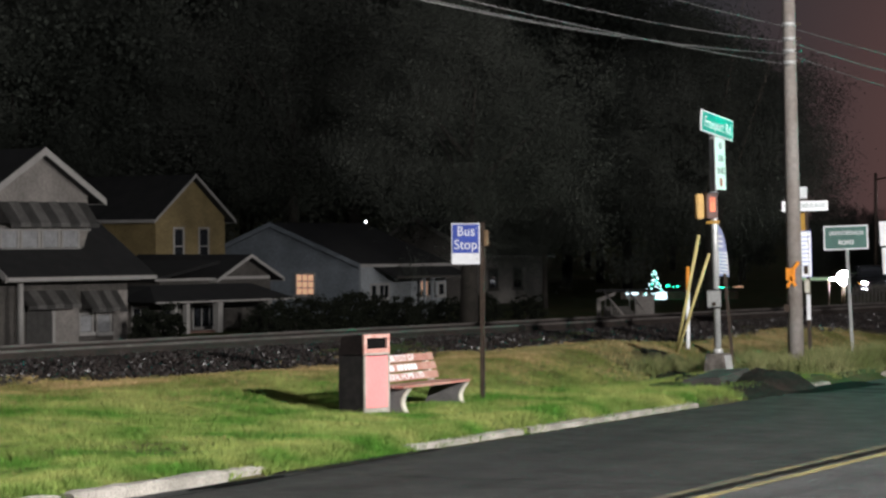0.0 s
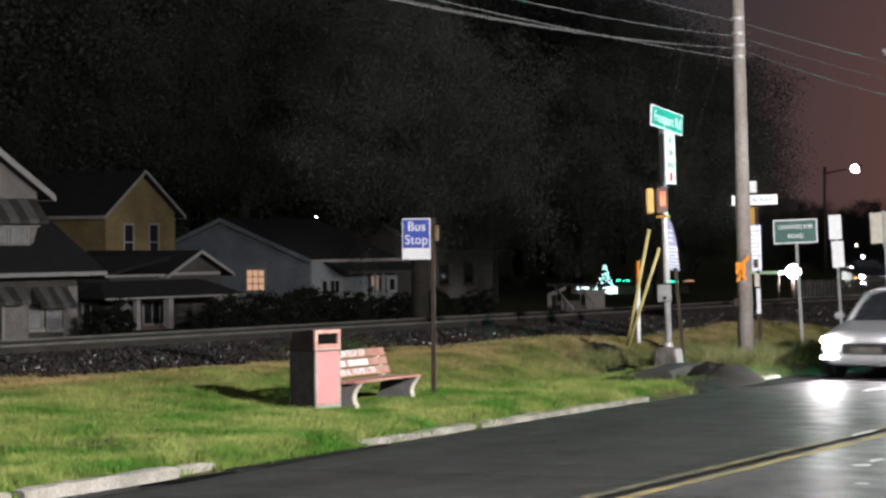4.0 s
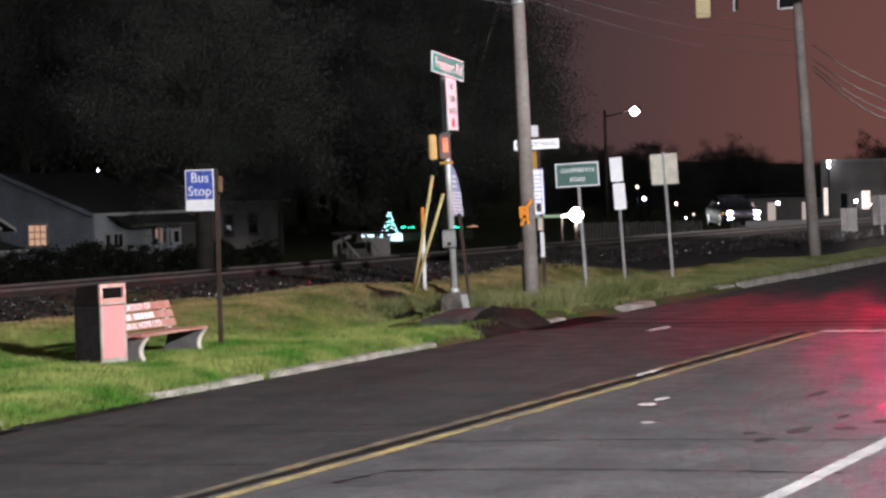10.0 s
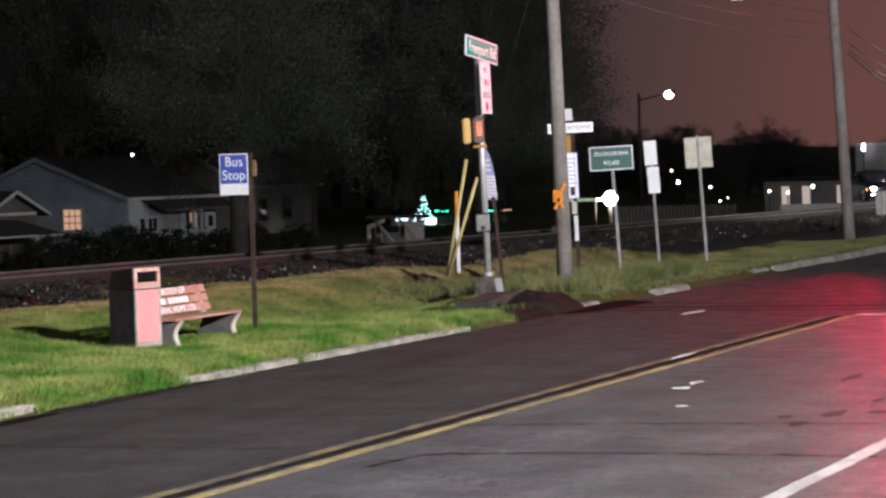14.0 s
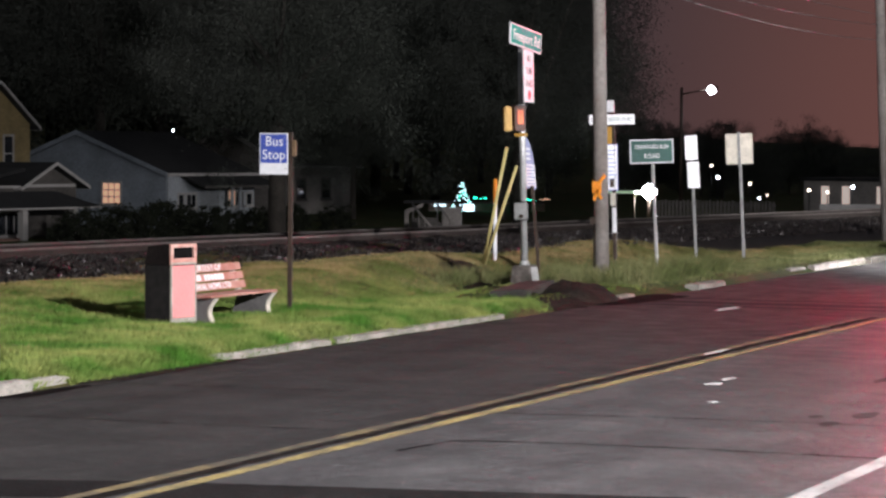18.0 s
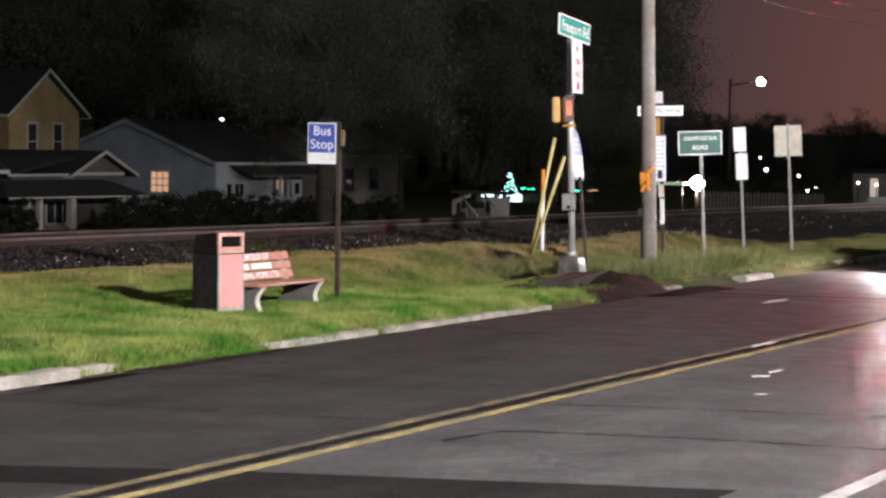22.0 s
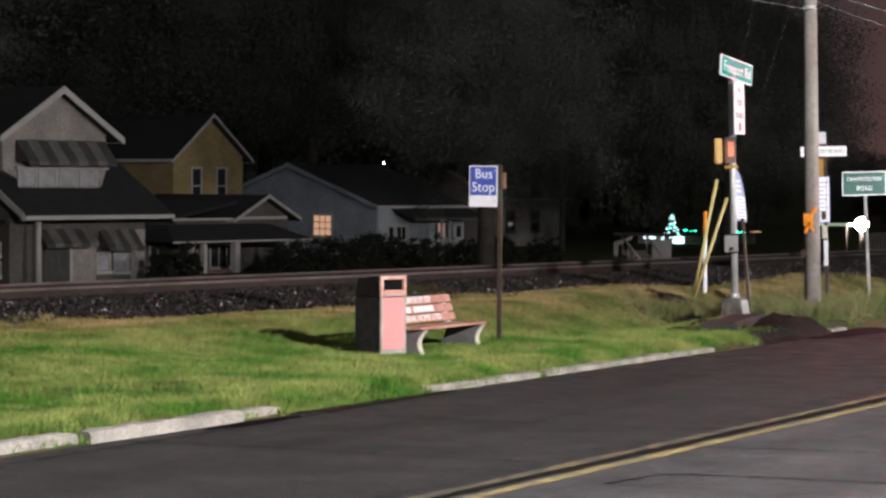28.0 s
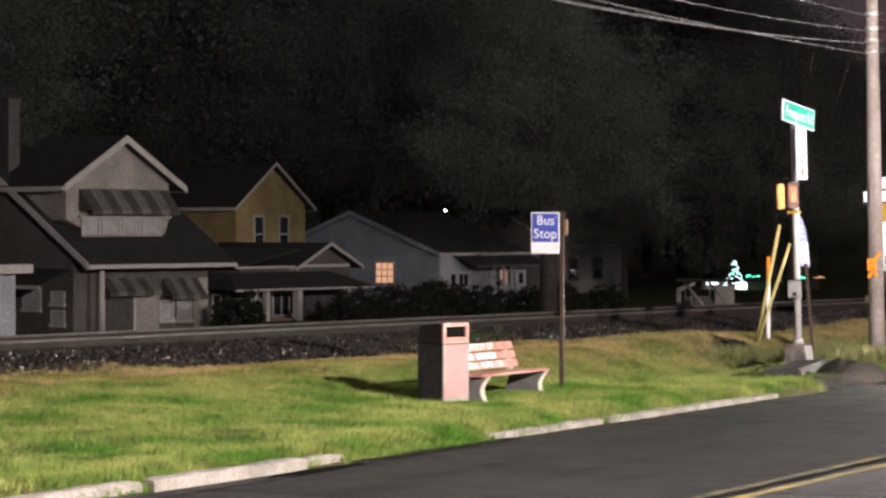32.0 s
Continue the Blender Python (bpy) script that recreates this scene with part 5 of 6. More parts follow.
# ---- trees ----
def leaf_crown(seed, rx, rz, clumps_, per, size, uneven=0.55):
    """Leaves in many clumps inside an uneven ellipsoid."""
    rnd = np.random.default_rng(seed)
    p = rnd.normal(size=(clumps_, 3))
    p *= (rnd.uniform(0.3, 1.0, clumps_) ** 0.5 / np.linalg.norm(p, axis=1))[:, None]
    wob = np.array([1 + uneven * noise.noise((q[0] * 2, q[1] * 2, q[2] * 2 + seed)) + 0.25 * noise.noise((q[0] * 5, q[1] * 5, q[2] * 5 + seed)) for q in p])
    p *= wob[:, None] * (rx, rx, rz)
    reach = rx * rnd.uniform(0.07, 0.13, clumps_)
    c = np.repeat(p, per, 0) + rnd.normal(size=(clumps_ * per, 3)) * (1, 1, 0.8) * np.repeat(reach, per)[:, None]
    n = len(c)
    u = rnd.normal(size=(n, 3))
    u /= np.linalg.norm(u, axis=1)[:, None]
    w = np.cross(u, rnd.normal(size=(n, 3)))
    w /= np.linalg.norm(w, axis=1)[:, None]
    s = (size * rnd.uniform(0.6, 1.4, n))[:, None]
    verts = np.stack([c - u * s, c - w * s * 0.5, c + u * s, c + w * s * 0.5], 1).reshape(-1, 3)
    me = bpy.data.meshes.new("crown")
    me.from_pydata(verts.tolist(), [], np.arange(4 * n).reshape(-1, 4).tolist())
    return me


def tree(x, y, z, h, crown_mesh, scale, label, seed, girth=1.0):
    rnd = random.Random(seed)
    t = thing("tree", pose(x, y, z, 0, 0, rnd.uniform(0, 360)), label, "tree", "trees behind the houses")
    bm = B()
    tube(bm, (0, 0, -0.5), (0, 0, h * 0.35), 0.035 * h * 0.55 * girth, 0.03 * h * 0.5 * girth, 10)
    tube(bm, (0, 0, h * 0.35), (rnd.uniform(-0.4, 0.4), rnd.uniform(-0.4, 0.4), h * 0.8), 0.03 * h * 0.5, 0.05, 8)
    part("trunk", bm, BARK, t)
    for i in range(5):
        a = rnd.uniform(0, 6.28)
        z0 = h * rnd.uniform(0.32, 0.6)
        part("limb", tube(B(), (0, 0, z0), (0.25 * h * math.cos(a), 0.25 * h * math.sin(a), z0 + 0.22 * h), 0.012 * h, 0.03, 7), BARK, t)
    ob = new("crown", crown_mesh)
    ob.parent = t
    ob.location = (0, 0, h * 0.62)
    ob.scale = (scale, scale, scale * rnd.uniform(0.9, 1.15))
    return t


CROWNS = [leaf_crown(s, 1.0, 1.05, 260, 190, 0.016) for s in (11, 12, 13, 14)]
FINE_CROWN = leaf_crown(15, 1.0, 1.05, 420, 400, 0.0092, 1.1)
FINE_CROWN.materials.append(LEAF)
for me in CROWNS:
    me.materials.append(LEAF)
rnd = random.Random(21)
for row, (x, n) in enumerate(((-80, 15), (-96, 15), (-118, 16))):
    for i in range(n):
        y = 40 + 13.5 * i + rnd.uniform(-4, 4)
        h = (rnd.uniform(17, 25) + row * 3) * (1 - 0.2 * smooth(125, 215, y))
        xx = x + rnd.uniform(-4, 4) + 0.12 * (y - 90)
        if xx / y > -0.375:
            continue
        h *= 0.3 + 0.7 * smooth(0.375, 0.47, -xx / y)
        tree(xx, y, ground_z(xx, y), h, rnd.choice(CROWNS), h * 0.44, "dark leafy tree in the wood behind the houses", i + 50 * row)
# a low uneven tree line far beyond the junction
for i in range(26):
    y = 205 + rnd.uniform(-22, 22)
    xx = -y * (0.37 - 0.0095 * i)
    h = rnd.uniform(2.6, 4.6) * (1.25 - 0.018 * i)
    tree(xx, y, -1.4, h, rnd.choice(CROWNS), h * 0.55, "low dark tree in the far tree line", 300 + i)
# single trees between the houses
tree(-46.9, 88.2, -1.4, 13.0, FINE_CROWN, 4.4, "large dark tree with a thick trunk beside the track", 901, 1.6)
for i, (x, y, h, sc) in enumerate(((-70.0, 112.0, 17.0, 6.6), (-57.0, 137.0, 16.0, 6.2), (-51.5, 122.0, 14.0, 5.6), (-76.0, 97.0, 18.0, 6.8), (-72.0, 78.0, 17.0, 6.2), (-66.0, 64.0, 16.0, 6.0), (-46.5, 112.0, 12.5, 5.2), (-58.5, 118.5, 9.0, 3.0))):
    tree(x, y, -1.5, h, FINE_CROWN, sc, "tall dark leafy tree behind the houses", 910 + i)


def bush(x, y, z, rx, ry, rz, seed, label, per=60):
    me = leaf_crown(seed, 1.0, 1.0, 70, per, 0.06)
    me.materials.append(HEDGE)
    t = thing("bush", pose(x, y, z), label, "bush", "bushes before the houses")
    ob = new("foliage", me)
    ob.parent = t
    ob.scale = (rx, ry, rz)
    part("stem", tube(B(), (0, 0, -rz), (0, 0, 0), 0.06, 0.03, 6), BARK, t)


bush(-51.1, 72.6, -0.85, 0.86, 0.86, 0.78, 31, "round dark clipped bush beside the house", 170)
for i, (x, y, s) in enumerate(((-53.4, 83.2, 0.7), (-53.0, 85.0, 0.85), (-52.7, 86.8, 0.95), (-52.5, 88.4, 1.0), (-52.3, 89.9, 0.95), (-52.0, 91.4, 0.9), (-51.6, 93.0, 0.6), (-51.4, 94.8, 0.7), (-51.0, 96.4, 0.65), (-51.6, 98.5, 0.75), (-51.0, 101.5, 0.7))):
    bush(x, y, -0.95, 1.25 * s, 1.35 * s, 0.95 * s, 40 + i, "dark hedge bush between house and track")

# ---- junction signals, lamps and far lights ----
def signal_head(name, x, y, z, turn, label, sections=3):
    t = thing(name, pose(x, y, z, 0, 0, turn), label, "traffic signal", "traffic signals on the mast arm")
    part("housing", box(B(), -0.17, 0.17, -0.12, 0.12, -0.36 * sections / 2, 0.36 * sections / 2), LIT_YELLOW, t, bevel=0.02)
    for i in range(sections):
        zz = 0.36 * (sections / 2 - 0.5 - i)
        angles = [radians(-50 + 280 * k / 12) for k in range(13)]
        outer = [(0.15 * math.cos(a), zz + 0.15 * math.sin(a)) for a in angles]
        inner = [(0.138 * math.cos(a), zz + 0.138 * math.sin(a)) for a in reversed(angles)]
        bm = extrude(B(), outer + inner, -0.36, -0.12, lambda u, v, k: (u, k, v))
        part("visor", bm, LIT_YELLOW, t)
        part("lens", tube(B(), (0, -0.125, zz), (0, -0.12, zz), 0.13, seg=18), PANE, t, "dark unlit lens")
    part("hanger", tube(B(), (0, 0, 0.36 * sections / 2), (0, 0, 0.36 * sections / 2 + 0.3), 0.03, seg=8), GALVANISED, t)
    return t


t = thing("mast_arm", pose(-15.4, 58.4, 0.0), "grey steel mast arm carrying traffic signals", "mast arm")
part("arm", tube(B(), (-2.78, -0.6, 6.49), (8.0, 0.3, 7.16), 0.075, 0.12, 14), GALVANISED, t)
part("end_cap", tube(B(), (-2.84, -0.6, 6.49), (-2.76, -0.6, 6.49), 0.10, 0.10, 14), GALVANISED, t)
part("clamp", box(B(), 0.25, 0.6, 0.0, 0.7, 6.3, 6.68), GALVANISED, t)
for x, turn in ((-17.25, 196), (-13.75, 30), (-13.24, 38)):
    signal_head("traffic_signal", x, 58.1, 6.44 + 0.13 * (x + 17.25), turn, "yellow traffic signal head hanging from the mast arm")
for x, w in ((-16.41, 0.06), (-15.20, 0.34)):
    t = thing("signal_back", pose(x, 58.05, 6.6, 0, 0, -14), "dark signal backplate with a pale reflective edge", "traffic signal")
    part("plate", box(B(), -w / 2, w / 2, -0.02, 0.02, -0.55, 0.55), BLACK, t)
    part("edge_strip", box(B(), -w / 2 - 0.045, -w / 2 - 0.002, -0.025, 0.025, -0.58, 0.58), SIGN_WHITE, t, "pale reflective edge")
    if w > 0.1:
        part("edge_strip", box(B(), -w / 2, w / 2, -0.025, 0.025, -0.6, -0.555), SIGN_WHITE, t, "pale reflective edge")
    part("hanger", tube(B(), (0, 0.05, 0), (0, 0.05, 0.9), 0.03, seg=8), GALVANISED, t)

# the signal that faces the camera: a drum of three coloured lamps turns behind one round opening
SIG = (-11.9, 57.4, 6.62)
sig = thing("lit_signal", pose(*SIG, 0, 0, -11), "yellow signal lamp with a lit coloured lens over the road", "traffic signal")
bm = B()
box(bm, -0.34, -0.30, -0.34, 0.34, -0.34, 0.34)
box(bm, 0.30, 0.34, -0.34, 0.34, -0.34, 0.34)
box(bm, -0.30, 0.30, -0.34, 0.34, 0.30, 0.34)
box(bm, -0.30, 0.30, -0.34, 0.34, -0.34, -0.30)
box(bm, -0.30, 0.30, 0.30, 0.34, -0.30, 0.30)
part("housing", bm, SIGNAL_YELLOW, sig)
bm = B()
box(bm, -0.30, 0.30, -0.95, -0.34, 0.28, 0.30)
box(bm, -0.30, 0.30, -0.95, -0.34, -0.30, -0.28)
box(bm, -0.30, -0.28, -0.95, -0.34, -0.28, 0.28)
box(bm, 0.28, 0.30, -0.95, -0.34, -0.28, 0.28)
part("visor", bm, BLACK, sig, "dark tunnel visor")
part("lower_bracket", box(B(), -0.30, 0.30, -0.30, -0.24, -0.72, -0.40), SIGNAL_YELLOW, sig)
part("hanger", tube(B(), (0, 0.2, 0.34), (0, 0.5, 0.62), 0.04, seg=8), GALVANISED, sig)
drum = part("lamp_drum", tube(B(), (-0.24, 0, 0), (0.24, 0, 0), 0.06, seg=12), BLACK, sig)
for i, (nm, col) in enumerate((("green", (0.0, 1.0, 0.55)), ("amber", (1.0, 0.28, 0.0)), ("red", (1.0, 0.0, 0.04)))):
    g = glow("signal_" + nm, col, 11000.0 if nm == "red" else 6200.0)
    bm = box(B(), -0.15, 0.15, -0.235, -0.225, -0.15, 0.15)
    for v in bm.verts:
        v.co = Matrix.Rotation(radians(120 * i), 3, "X") @ v.co
    part("lamp_face", bm, g, drum, nm + " lamp face")
    bm = box(B(), -0.25, 0.25, -0.218, -0.21, -0.25, 0.25)
    for v in bm.verts:
        v.co = Matrix.Rotation(radians(120 * i), 3, "X") @ v.co
    part("lamp_shield", bm, BLACK, drum)


def bulb(name, p, r, material_, label, category="lamp"):
    bm = B()
    bmesh.ops.create_uvsphere(bm, u_segments=20, v_segments=12, radius=r)
    bmesh.ops.translate(bm, vec=p, verts=bm.verts)
    return bm


def street_lamp(x, y, z0, h, arm, label, material_, r=0.28, side=1):
    t = thing("street_lamp", pose(x, y, z0), label, "street lamp", "street lamps")
    part("pole", tube(B(), (0, 0, 0), (0, 0, h), 0.13, 0.09, 12), DARK_STEEL, t)
    part("arm", tube(B(), (0, 0, h - 0.4), (arm * side, 0, h - 0.05), 0.05, 0.04, 8), DARK_STEEL, t)
    head = part("lamp_head", box(B(), arm * side - 0.3, arm * side + 0.3, -0.2, 0.2, h - 0.08, h + 0.08), DARK_STEEL, t, bevel=0.03)
    part("lens", bulb("lens", (arm * side, -0.1, h - 0.15), r, material_, ""), material_, head, "glowing lens")
    return t


LAMP_FAR = glow("far_lamp", (0.95, 0.97, 1.0), 12.0)
LAMP_WARM = glow("warm_far_lamp", (1.0, 0.8, 0.6), 6.0)
street_lamp(-48.5, 142.3, -1.6, 7.6, 1.9, "street lamp glowing white beyond the railway", LAMP_WHITE, 0.25)
street_lamp(-40.2, 113.3, -1.5, 1.95, 0.05, "bright floodlight on a low pole", glow("floodlight", (1.0, 0.98, 0.92), 140.0), 0.33)
t = thing("canopy", pose(-41.2, 112.9, -1.5), "pale lit canopy beside a floodlight", "canopy")
part("roof", box(B(), -1.3, 0.6, -0.5, 0.5, 1.7, 1.82), glow("lit_canopy", (0.7, 0.95, 0.6), 0.2), t)
for x in (-1.1, 0.4):
    part("post", tube(B(), (x, 0, 0), (x, 0, 1.65), 0.05, seg=8), DARK_STEEL, t)

for i, (p, r, warm) in enumerate((((-49.9, 152.4, 1.3), 0.10, 1), ((-49.5, 152.5, 0.55), 0.13, 0), ((-36.4, 136.2, 0.3), 0.12, 0), ((-33.76, 137.3, 2.5), 0.13, 0), ((-33.76, 137.3, 2.25), 0.11, 0),
        ((-37.7, 135.7, 0.0), 0.10, 1), ((-32.2, 137.0, 0.3), 0.12, 0), ((-30.15, 138.0, 0.15), 0.14, 0), ((-38.6, 135.2, 0.1), 0.1, 1), ((-43.5, 140.0, 0.35), 0.1, 1), ((-28.6, 136.0, 0.5), 0.14, 0), ((-31.3, 136.5, 0.1), 0.1, 1),
        ((-65.7, 112.2, 3.13), 0.07, 0), ((-66.4, 111.9, 2.98), 0.04, 0),
        ((-41.2, 150.0, -0.6), 0.08, 1), ((-40.75, 150.0, -0.35), 0.12, 0), ((-40.2, 150.0, 0.12), 0.14, 0), ((-39.85, 150.0, 0.28), 0.10, 0), ((-39.45, 150.0, 0.41), 0.07, 1), ((-42.3, 150.0, -0.9), 0.07, 1), ((-41.7, 150.0, -0.78), 0.09, 0),
        ((-39.2, 150.0, -0.15), 0.06, 1), ((-38.9, 150.0, 0.12), 0.05, 0), ((-46.0, 150.0, -0.68), 0.08, 0), ((-45.5, 150.0, -0.48), 0.06, 1))):
    t = thing("far_lamp", pose(p[0], p[1], p[2]), "small far lamp glowing in the dark", "lamp", "far lamps")
    part("lens", bulb("lens", (0, 0, 0), r * 0.8, None, ""), LAMP_WARM if warm else LAMP_FAR, t)
    part("bracket", tube(B(), (0, 0, -r), (0, 0, -p[2] - 1.5 if p[2] < 3 else -4.0), 0.03, seg=6), BLACK, t)


# far works building and lit fronts
def far_building():
    b = thing("works_building", pose(-34.4, 138.0, -1.8, 0, 0, -14), "pale low works building beyond the railway", "building")
    part("wall", box(B(), 0, 3.9, 0, 3, 0, 4.3), SIDING_GREY, b)
    part("parapet", box(B(), -0.08, 3.98, -0.08, 3.0, 4.3, 4.42), TRIM, b)
    for x, w, z0, z1, g in ((0.15, 0.35, 1.3, 2.9, 1), (1.2, 0.5, 1.2, 2.6, 0), (2.5, 0.6, 1.6, 2.7, 1), (3.2, 0.5, 0.7, 1.9, 0)):
        fr = part("window", box(B(), x, x + w, -0.06, 0.0, z0, z1), TRIM, b)
        part("pane", box(B(), x + 0.05, x + w - 0.05, -0.08, -0.065, z0 + 0.05, z1 - 0.05), glow("far_lit_pane", (1.0, 0.85, 0.7), 0.9) if g else PANE, fr)
    b = thing("works_building", pose(-42.0, 146.0, -1.8, 0, 0, -14), "long dim shed beyond the railway", "building")
    part("wall", box(B(), 0, 7.5, 0, 5, 0, 2.3), SIDING_GREY, b)
    part("roof", box(B(), -0.2, 7.7, -0.2, 5.2, 2.3, 2.5), SHINGLE, b)
    for x in (1.2, 2.6, 4.9):
        part("window", box(B(), x, x + 0.5, -0.05, 0, 0.9, 2.0), glow("dim_far_pane", (1.0, 0.8, 0.65), 0.35), b)


far_building()
b = thing("lit_store", pose(-27.9, 138.0, -1.8, 0, 0, -10), "far store with a bright white front", "shop")
part("wall", box(B(), -1.6, 5.0, 0, 5, 0, 3.6), SIDING_DIM, b)
part("front_window", box(B(), 0.3, 1.6, -0.08, -0.01, 2.65, 3.4), glow("store_glow", (0.95, 0.95, 1.0), 1.3), b, "bright store window")
part("light_strip", box(B(), 0.2, 2.4, -0.6, -0.02, 2.05, 2.3), glow("store_strip", (0.95, 0.95, 1.0), 1.8), b, "bright white light strip")
part("side_window", box(B(), -0.65, -0.4, -0.06, -0.01, 2.7, 3.3), glow("store_side", (1.0, 0.9, 0.8), 0.8), b, "lit narrow window")

# slatted fence behind the track
f = thing("fence", pose(-35.1, 100.0, -0.7, 0, 0, 2), "grey picket fence behind the railway", "fence")
for i in range(32):
    part("slat", box(B(), 0.16 * i, 0.16 * i + 0.10, -0.02, 0.02, -1.1, 0.86 + 0.02 * (i % 3)), SIDING_DIM, f)
for z in (0.1, 0.68):
    part("fence_rail", box(B(), 0, 5.1, 0.025, 0.06, z, z + 0.07), SIDING_DIM, f)
# pale guard rail and low wall at the far yard
f = thing("guard_rail", pose(-27.0, 96.0, -0.3, 0, 0, 20), "pale steel guard rail before the far yard", "guard rail")
part("beam", box(B(), 0, 9, -0.04, 0.04, 0.28, 0.5), TRIM, f, bevel=0.02)
for i in range(7):
    part("post", box(B(), 0.2 + 1.4 * i, 0.32 + 1.4 * i, 0.045, 0.15, -0.6, 0.5), GALVANISED, f)

# the street lamps that light this side of the road
for eye in (KEY_EYE, LEFT_EYE, JUNCTION_EYE):
    t = thing("street_lamp", pose(eye[0] + 1.6, eye[1] - 0.6, 0.0), "street lamp on a steel pole beside the road", "street lamp", "street lamps")
    part("pole", tube(B(), (0, 0, -0.1), (0, 0, eye[2] + 0.5), 0.1, 0.07, 12), GALVANISED, t)
    part("arm", tube(B(), (0, 0, eye[2] + 0.4), (-1.6, 0.6, eye[2] + 0.5), 0.04, 0.04, 8), GALVANISED, t)
    part("lamp_head", box(B(), -1.9, -1.3, 0.4, 0.8, eye[2] + 0.3, eye[2] + 0.45), GALVANISED, t, bevel=0.03)


# ---- cars ----
CAR_WHITE = material("white_car_paint", (0.30, 0.30, 0.31), 0.3, 0.0, 0.05, 2, 20, 0, spec=0.6)
CAR_DARK = material("dark_car_paint", (0.014, 0.014, 0.017), 0.5, 0.0, 0.05, 2, 20, 0, spec=0.2)
HIGH_BEAM = glow("high_beam", (1.0, 0.90, 0.84), 4200.0)
TYRE = material("tyre_rubber", (0.02, 0.02, 0.02), 0.85, 0, 0.2, 6, 40, 0.2)
RIM = material("alloy_rim", (0.5, 0.5, 0.5), 0.35, 0.9, 0.1, 6, 40, 0)
HEADLIGHT = glow("headlight", (1.0, 0.92, 0.87), 1300.0)
FOGLIGHT = glow("fog_light", (0.95, 0.97, 1.0), 45.0)
TAIL = material("tail_lens", (0.35, 0.02, 0.02), 0.3)
AMBER = glow("amber_marker", (1.0, 0.4, 0.05), 4.0)


def rear(y):
    """Shortens the car behind its windscreen."""
    return y if y < -0.8 else -0.8 + (y + 0.8) * 0.82


def shell(stations, ring):
    """A skin over cross-sections; stations: (y, half width, low, high, roundness)."""
    bm = B()
    rows = []
    for y, w, lo, hi, p in stations:
        row = []
        for k in range(ring):
            a = 2 * math.pi * k / ring
            c, s = math.cos(a), math.sin(a)
            row.append(bm.verts.new((w * math.copysign(abs(c) ** p, c), rear(y), (lo + hi) / 2 + (hi - lo) / 2 * math.copysign(abs(s) ** p, s))))
        rows.append(row)
    for i in range(len(rows) - 1):
        for k in range(ring):
            j = (k + 1) % ring
            bm.faces.new((rows[i][k], rows[i][j], rows[i + 1][j], rows[i + 1][k])).smooth = True
    bm.faces.new(rows[0][::-1])
    bm.faces.new(rows[-1])
    return bm


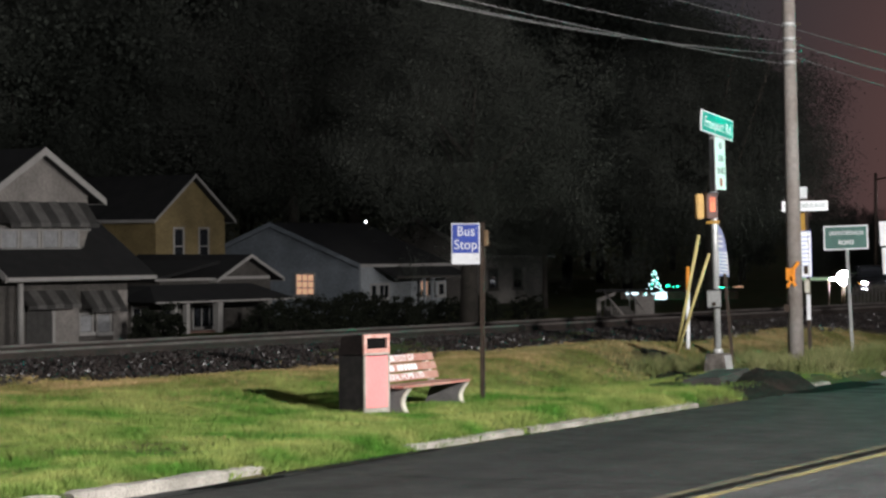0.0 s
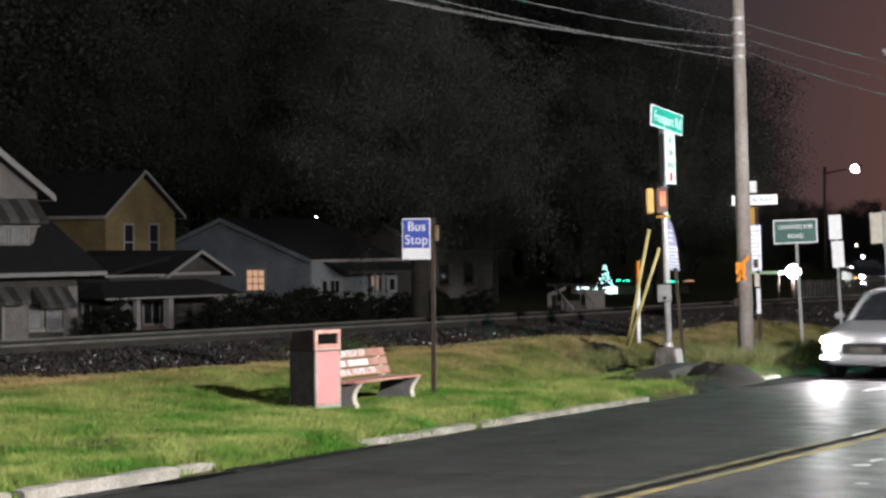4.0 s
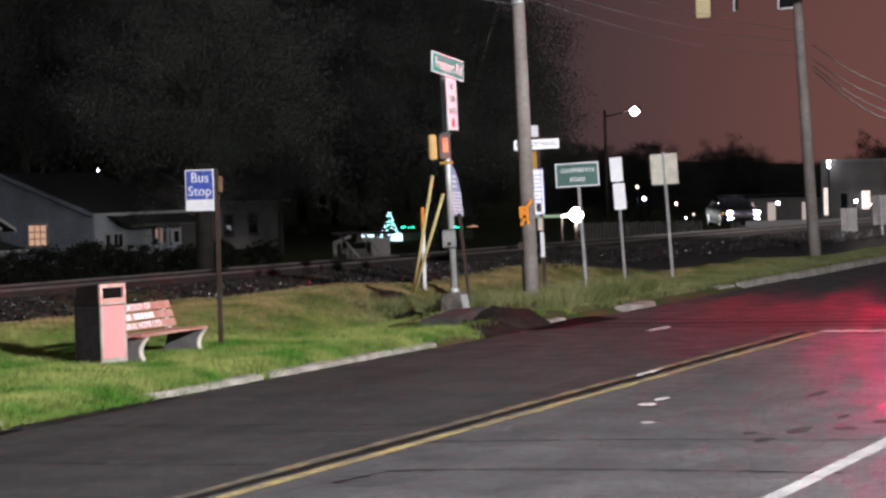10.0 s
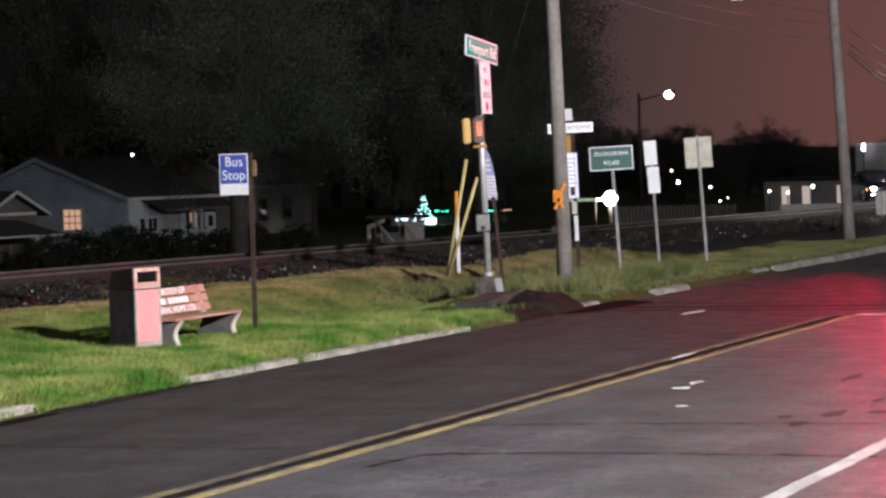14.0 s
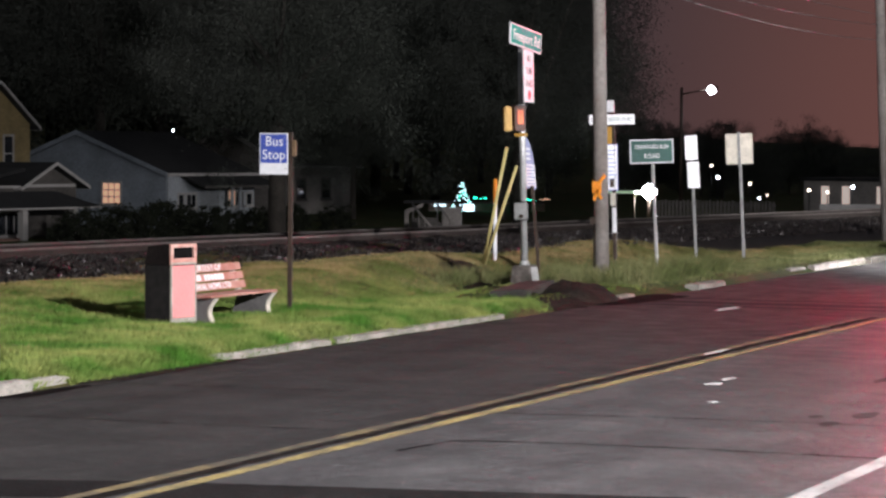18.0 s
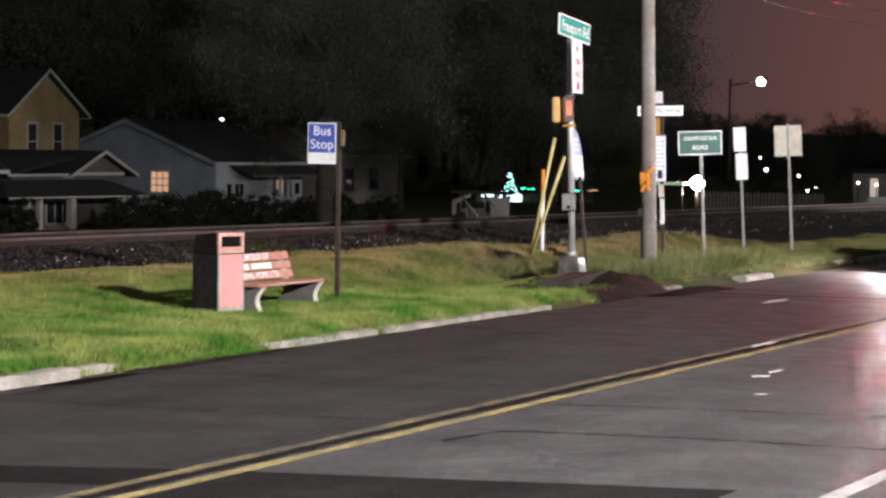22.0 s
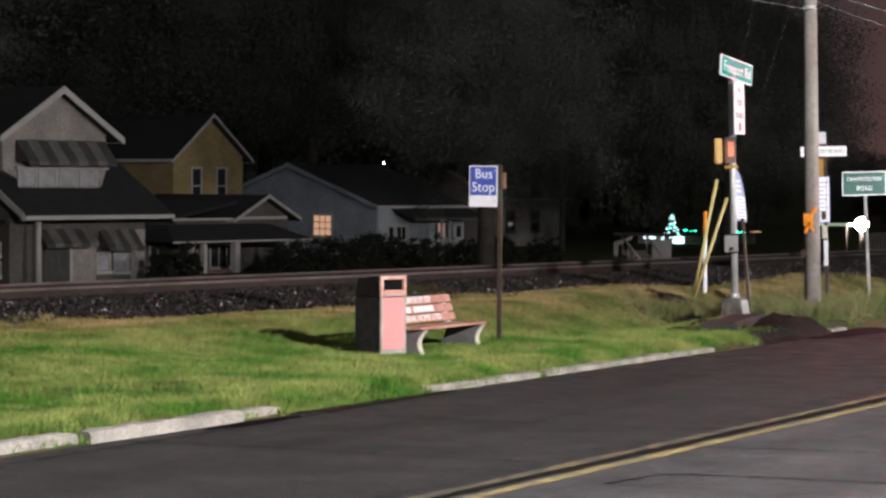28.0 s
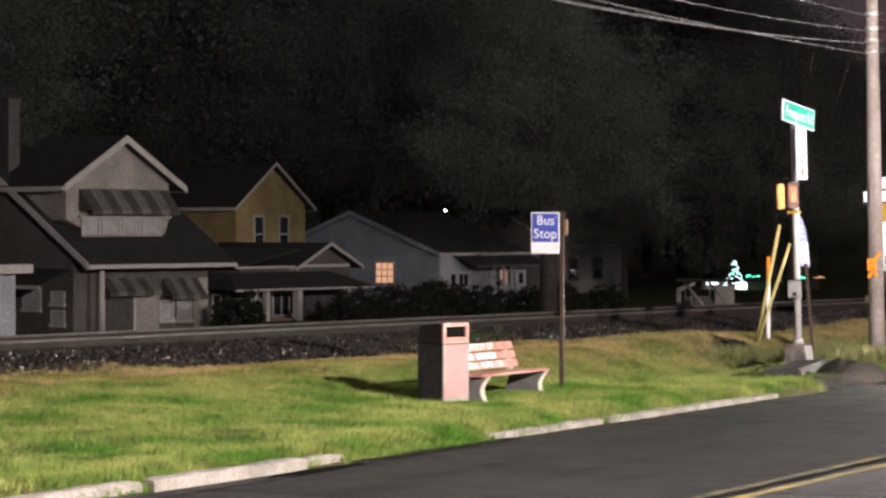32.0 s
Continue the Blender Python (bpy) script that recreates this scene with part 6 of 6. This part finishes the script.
def car(name, label, paint, head, fog):
    """A saloon whose nose points to -y; origin on the road under its middle. Returns it and its wheels."""
    c = thing(name, pose(0, 0, 0), label, "car")
    st = [(-2.28, 0.55, 0.40, 0.62, 0.6), (-2.2, 0.74, 0.26, 0.72, 0.45), (-1.9, 0.86, 0.21, 0.80, 0.38), (-1.3, 0.89, 0.2, 0.90, 0.36), (-0.8, 0.90, 0.2, 0.97, 0.36), (0.6, 0.90, 0.2, 1.0, 0.36),
          (1.5, 0.89, 0.2, 1.02, 0.36), (2.0, 0.85, 0.24, 1.0, 0.4), (2.25, 0.75, 0.32, 0.92, 0.5), (2.32, 0.6, 0.42, 0.8, 0.6)]
    body = part("body", shell(st, 28), paint, c)
    cab = [(-1.05, 0.60, 0.86, 0.98, 0.6), (-0.55, 0.70, 0.86, 1.24, 0.5), (-0.1, 0.70, 0.86, 1.42, 0.5), (0.5, 0.70, 0.86, 1.46, 0.5), (1.1, 0.68, 0.86, 1.38, 0.5), (1.6, 0.64, 0.86, 1.16, 0.55), (1.85, 0.58, 0.86, 1.02, 0.6)]
    glass_ = part("glasshouse", shell(cab, 24), PANE, c, "dark window glass")
    roof = [(y, w + 0.012, lo + (hi - lo) * 0.82, hi + 0.012, p) for y, w, lo, hi, p in cab[2:6]]
    part("roof", shell([(y, w * 0.86, l, h, p) for y, w, l, h, p in roof], 24), paint, c)
    for s in (-1, 1):
        for pts, r in ((((-1.0, 0.93, 0.70), (-0.2, 1.36, 0.60)), 0.045), (((0.55, 0.95, 0.73), (0.5, 1.4, 0.62)), 0.045), (((1.85, 0.97, 0.62), (1.0, 1.36, 0.58)), 0.07)):
            (y0, z0, x0), (y1, z1, x1) = pts
            part("pillar", tube(B(), (s * x0, rear(y0), z0), (s * x1, rear(y1), z1), r, r, 8), paint, c)
        part("door_handle", box(B(), s * 0.90 - 0.015, s * 0.90 + 0.015, 0.15, 0.31, 0.80, 0.83), RIM, c)
        part("mirror", box(B(), s * 0.90 - (0.16 if s < 0 else -0.0), s * 0.90 + (0.16 if s > 0 else 0.0), -0.72, -0.60, 0.93, 1.06), paint, c, bevel=0.03)
        lamp = part("headlight", shell([(-2.235, 0.04, 0.635, 0.675, 0.8), (-2.2, 0.09, 0.61, 0.695, 0.7), (-2.05, 0.10, 0.61, 0.70, 0.7)], 16), head, c, "shining headlight")
        lamp.location = (s * 0.64, -0.10, 0.0)
        part("fog_light", box(B(), s * 0.62 - 0.12, s * 0.62 + 0.12, -2.30, -2.2, 0.355, 0.39), fog, c, "shining fog light strip")
        part("tail_light", box(B(), s * 0.66 - 0.14, s * 0.66 + 0.14, rear(2.24), rear(2.31), 0.74, 0.88), TAIL, c, bevel=0.02)
        part("side_marker", box(B(), s * 0.86 - 0.02, s * 0.86 + 0.02, -1.95, -1.85, 0.6, 0.64), AMBER, c)
        part("sill", box(B(), s * 0.86 - 0.03, s * 0.86 + 0.03, -0.9, 0.6, 0.17, 0.27), BLACK, c)
    part("grille", box(B(), -0.42, 0.42, -2.3, -2.24, 0.42, 0.62), BLACK, c, bevel=0.02)
    part("plate", box(B(), -0.26, 0.26, -2.315, -2.302, 0.44, 0.55), SIDING_DIM, c)
    wheels = []
    for y in (-1.36, 0.98):
        for s in (-1, 1):
            w = new("wheel")
            w.parent = c
            w.location = (s * 0.80, y, 0.32)
            w.empty_display_size = 0.1
            bm = tube(B(), (-0.1, 0, 0), (0.1, 0, 0), 0.32, 0.32, 28)
            part("tyre", bm, TYRE, w, bevel=0.0)
            part("rim", tube(B(), (s * 0.09, 0, 0), (s * 0.112, 0, 0), 0.26, 0.24, 24), RIM, w)
            for k in range(5):
                a = 2 * math.pi * k / 5
                part("spoke", tube(B(), (s * 0.118, 0.04 * math.cos(a), 0.04 * math.sin(a)), (s * 0.118, 0.2 * math.cos(a), 0.2 * math.sin(a)), 0.03, 0.025, 6), TYRE, w)
            wheels.append((w, s * 0.80, y))
    c.scale = (0.93, 0.93, 0.93)
    return c, wheels


passing, passing_wheels = car("passing_car", "white saloon car driving past with bright headlights", CAR_WHITE, HEADLIGHT, FOGLIGHT)
waiting, waiting_wheels = car("waiting_car", "dark car with bright headlights waiting at the junction", CAR_DARK, HIGH_BEAM, FOGLIGHT)
crossing, crossing_wheels = car("crossing_car", "dark car with headlights on the side street past the railway", CAR_DARK, HEADLIGHT, FOGLIGHT)


# ---- motion ----
def drive(c, wheels, rows):
    """rows: seconds, x, y, z and heading; the wheels roll with the way that is driven."""
    walk(c, [(t, pose(x, y, z, 0, 0, a)) for t, x, y, z, a in rows])
    for w, wx, wy in wheels:
        turned, out, last = 0.0, [], rows[0]
        out.append((rows[0][0], pose(wx, wy, 0.32)))
        for r in rows[1:]:
            way = math.hypot(r[1] - last[1], r[2] - last[2])
            steps = max(1, math.ceil(math.degrees(way / 0.32) / 80))
            for k in range(1, steps + 1):
                tt = last[0] + (r[0] - last[0]) * k / steps
                if frame(tt) > frame(out[-1][0]):
                    out.append((tt, pose(wx, wy, 0.32, math.degrees(turned + way / 0.32 * k / steps), 0, 0)))
            turned += way / 0.32
            last = r
        walk(w, out)


def motions():
    x = -11.75
    drive(passing, passing_wheels, [(0.0, x, 86.0, 0.0, 0), (3.0, x, 50.0, 0.0, 0), (4.5, x, 33.0, 0.0, 0), (5.0, x, 27.6, 0.0, 0), (5.5, x, 21.1, 0.0, 0), (6.0, x, 14.0, 0.0, 0), (7.0, x, -0.6, 0.0, 0), (12.0, x, -75.0, 0.0, 0), (32.0, x, -370.0, 0.0, 0)])
    x = -10.9
    drive(waiting, waiting_wheels, [(0.0, x, 330.0, 0.0, 0), (14.0, x, 95.0, 0.0, 0), (16.0, x, 68.0, 0.0, 0), (17.5, x, 54.5, 0.0, 0), (19.0, x, 47.6, 0.0, 0), (20.5, x, 45.4, 0.0, 0), (21.5, x, 45.0, 0.0, 0), (28.6, x, 45.0, 0.0, 0), (30.0, x, 43.2, 0.0, 0), (32.0, x, 37.6, 0.0, 0)])
    drive(crossing, crossing_wheels, [(0.0, -37.2, 108.2, -0.4, 30), (1.0, -37.15, 107.9, -0.4, 30), (2.0, -37.0, 107.7, -0.4, 30), (5.0, -33.8, 107.8, -0.4, 30), (6.5, -33.1, 107.3, -0.38, 30), (8.5, -31.5, 106.5, -0.3, 30), (10.0, -30.2, 105.2, -0.2, 30), (11.5, -28.9, 105.4, -0.1, 30), (13.0, -27.3, 106.4, -0.05, 30), (14.0, -25.8, 106.5, 0.0, 30), (14.5, -24.4, 107.3, 0.0, 30), (16.0, -12.0, 118.0, 0.0, 30), (18.0, 12.0, 130.0, 0.0, 30), (32.0, 200.0, 220.0, 0.0, 30)])
    # the lamp drum: green, amber, red, green again
    turns = [(0.0, 0), (5.08, 0), (5.11, -60), (5.15, -120), (8.68, -120), (8.72, -180), (8.76, -240), (28.1, -240), (28.13, -300), (28.17, -360), (32.0, -360)]
    walk(drum, [(t, pose(0, 0, 0, a, 0, 0)) for t, a in turns])


motions()
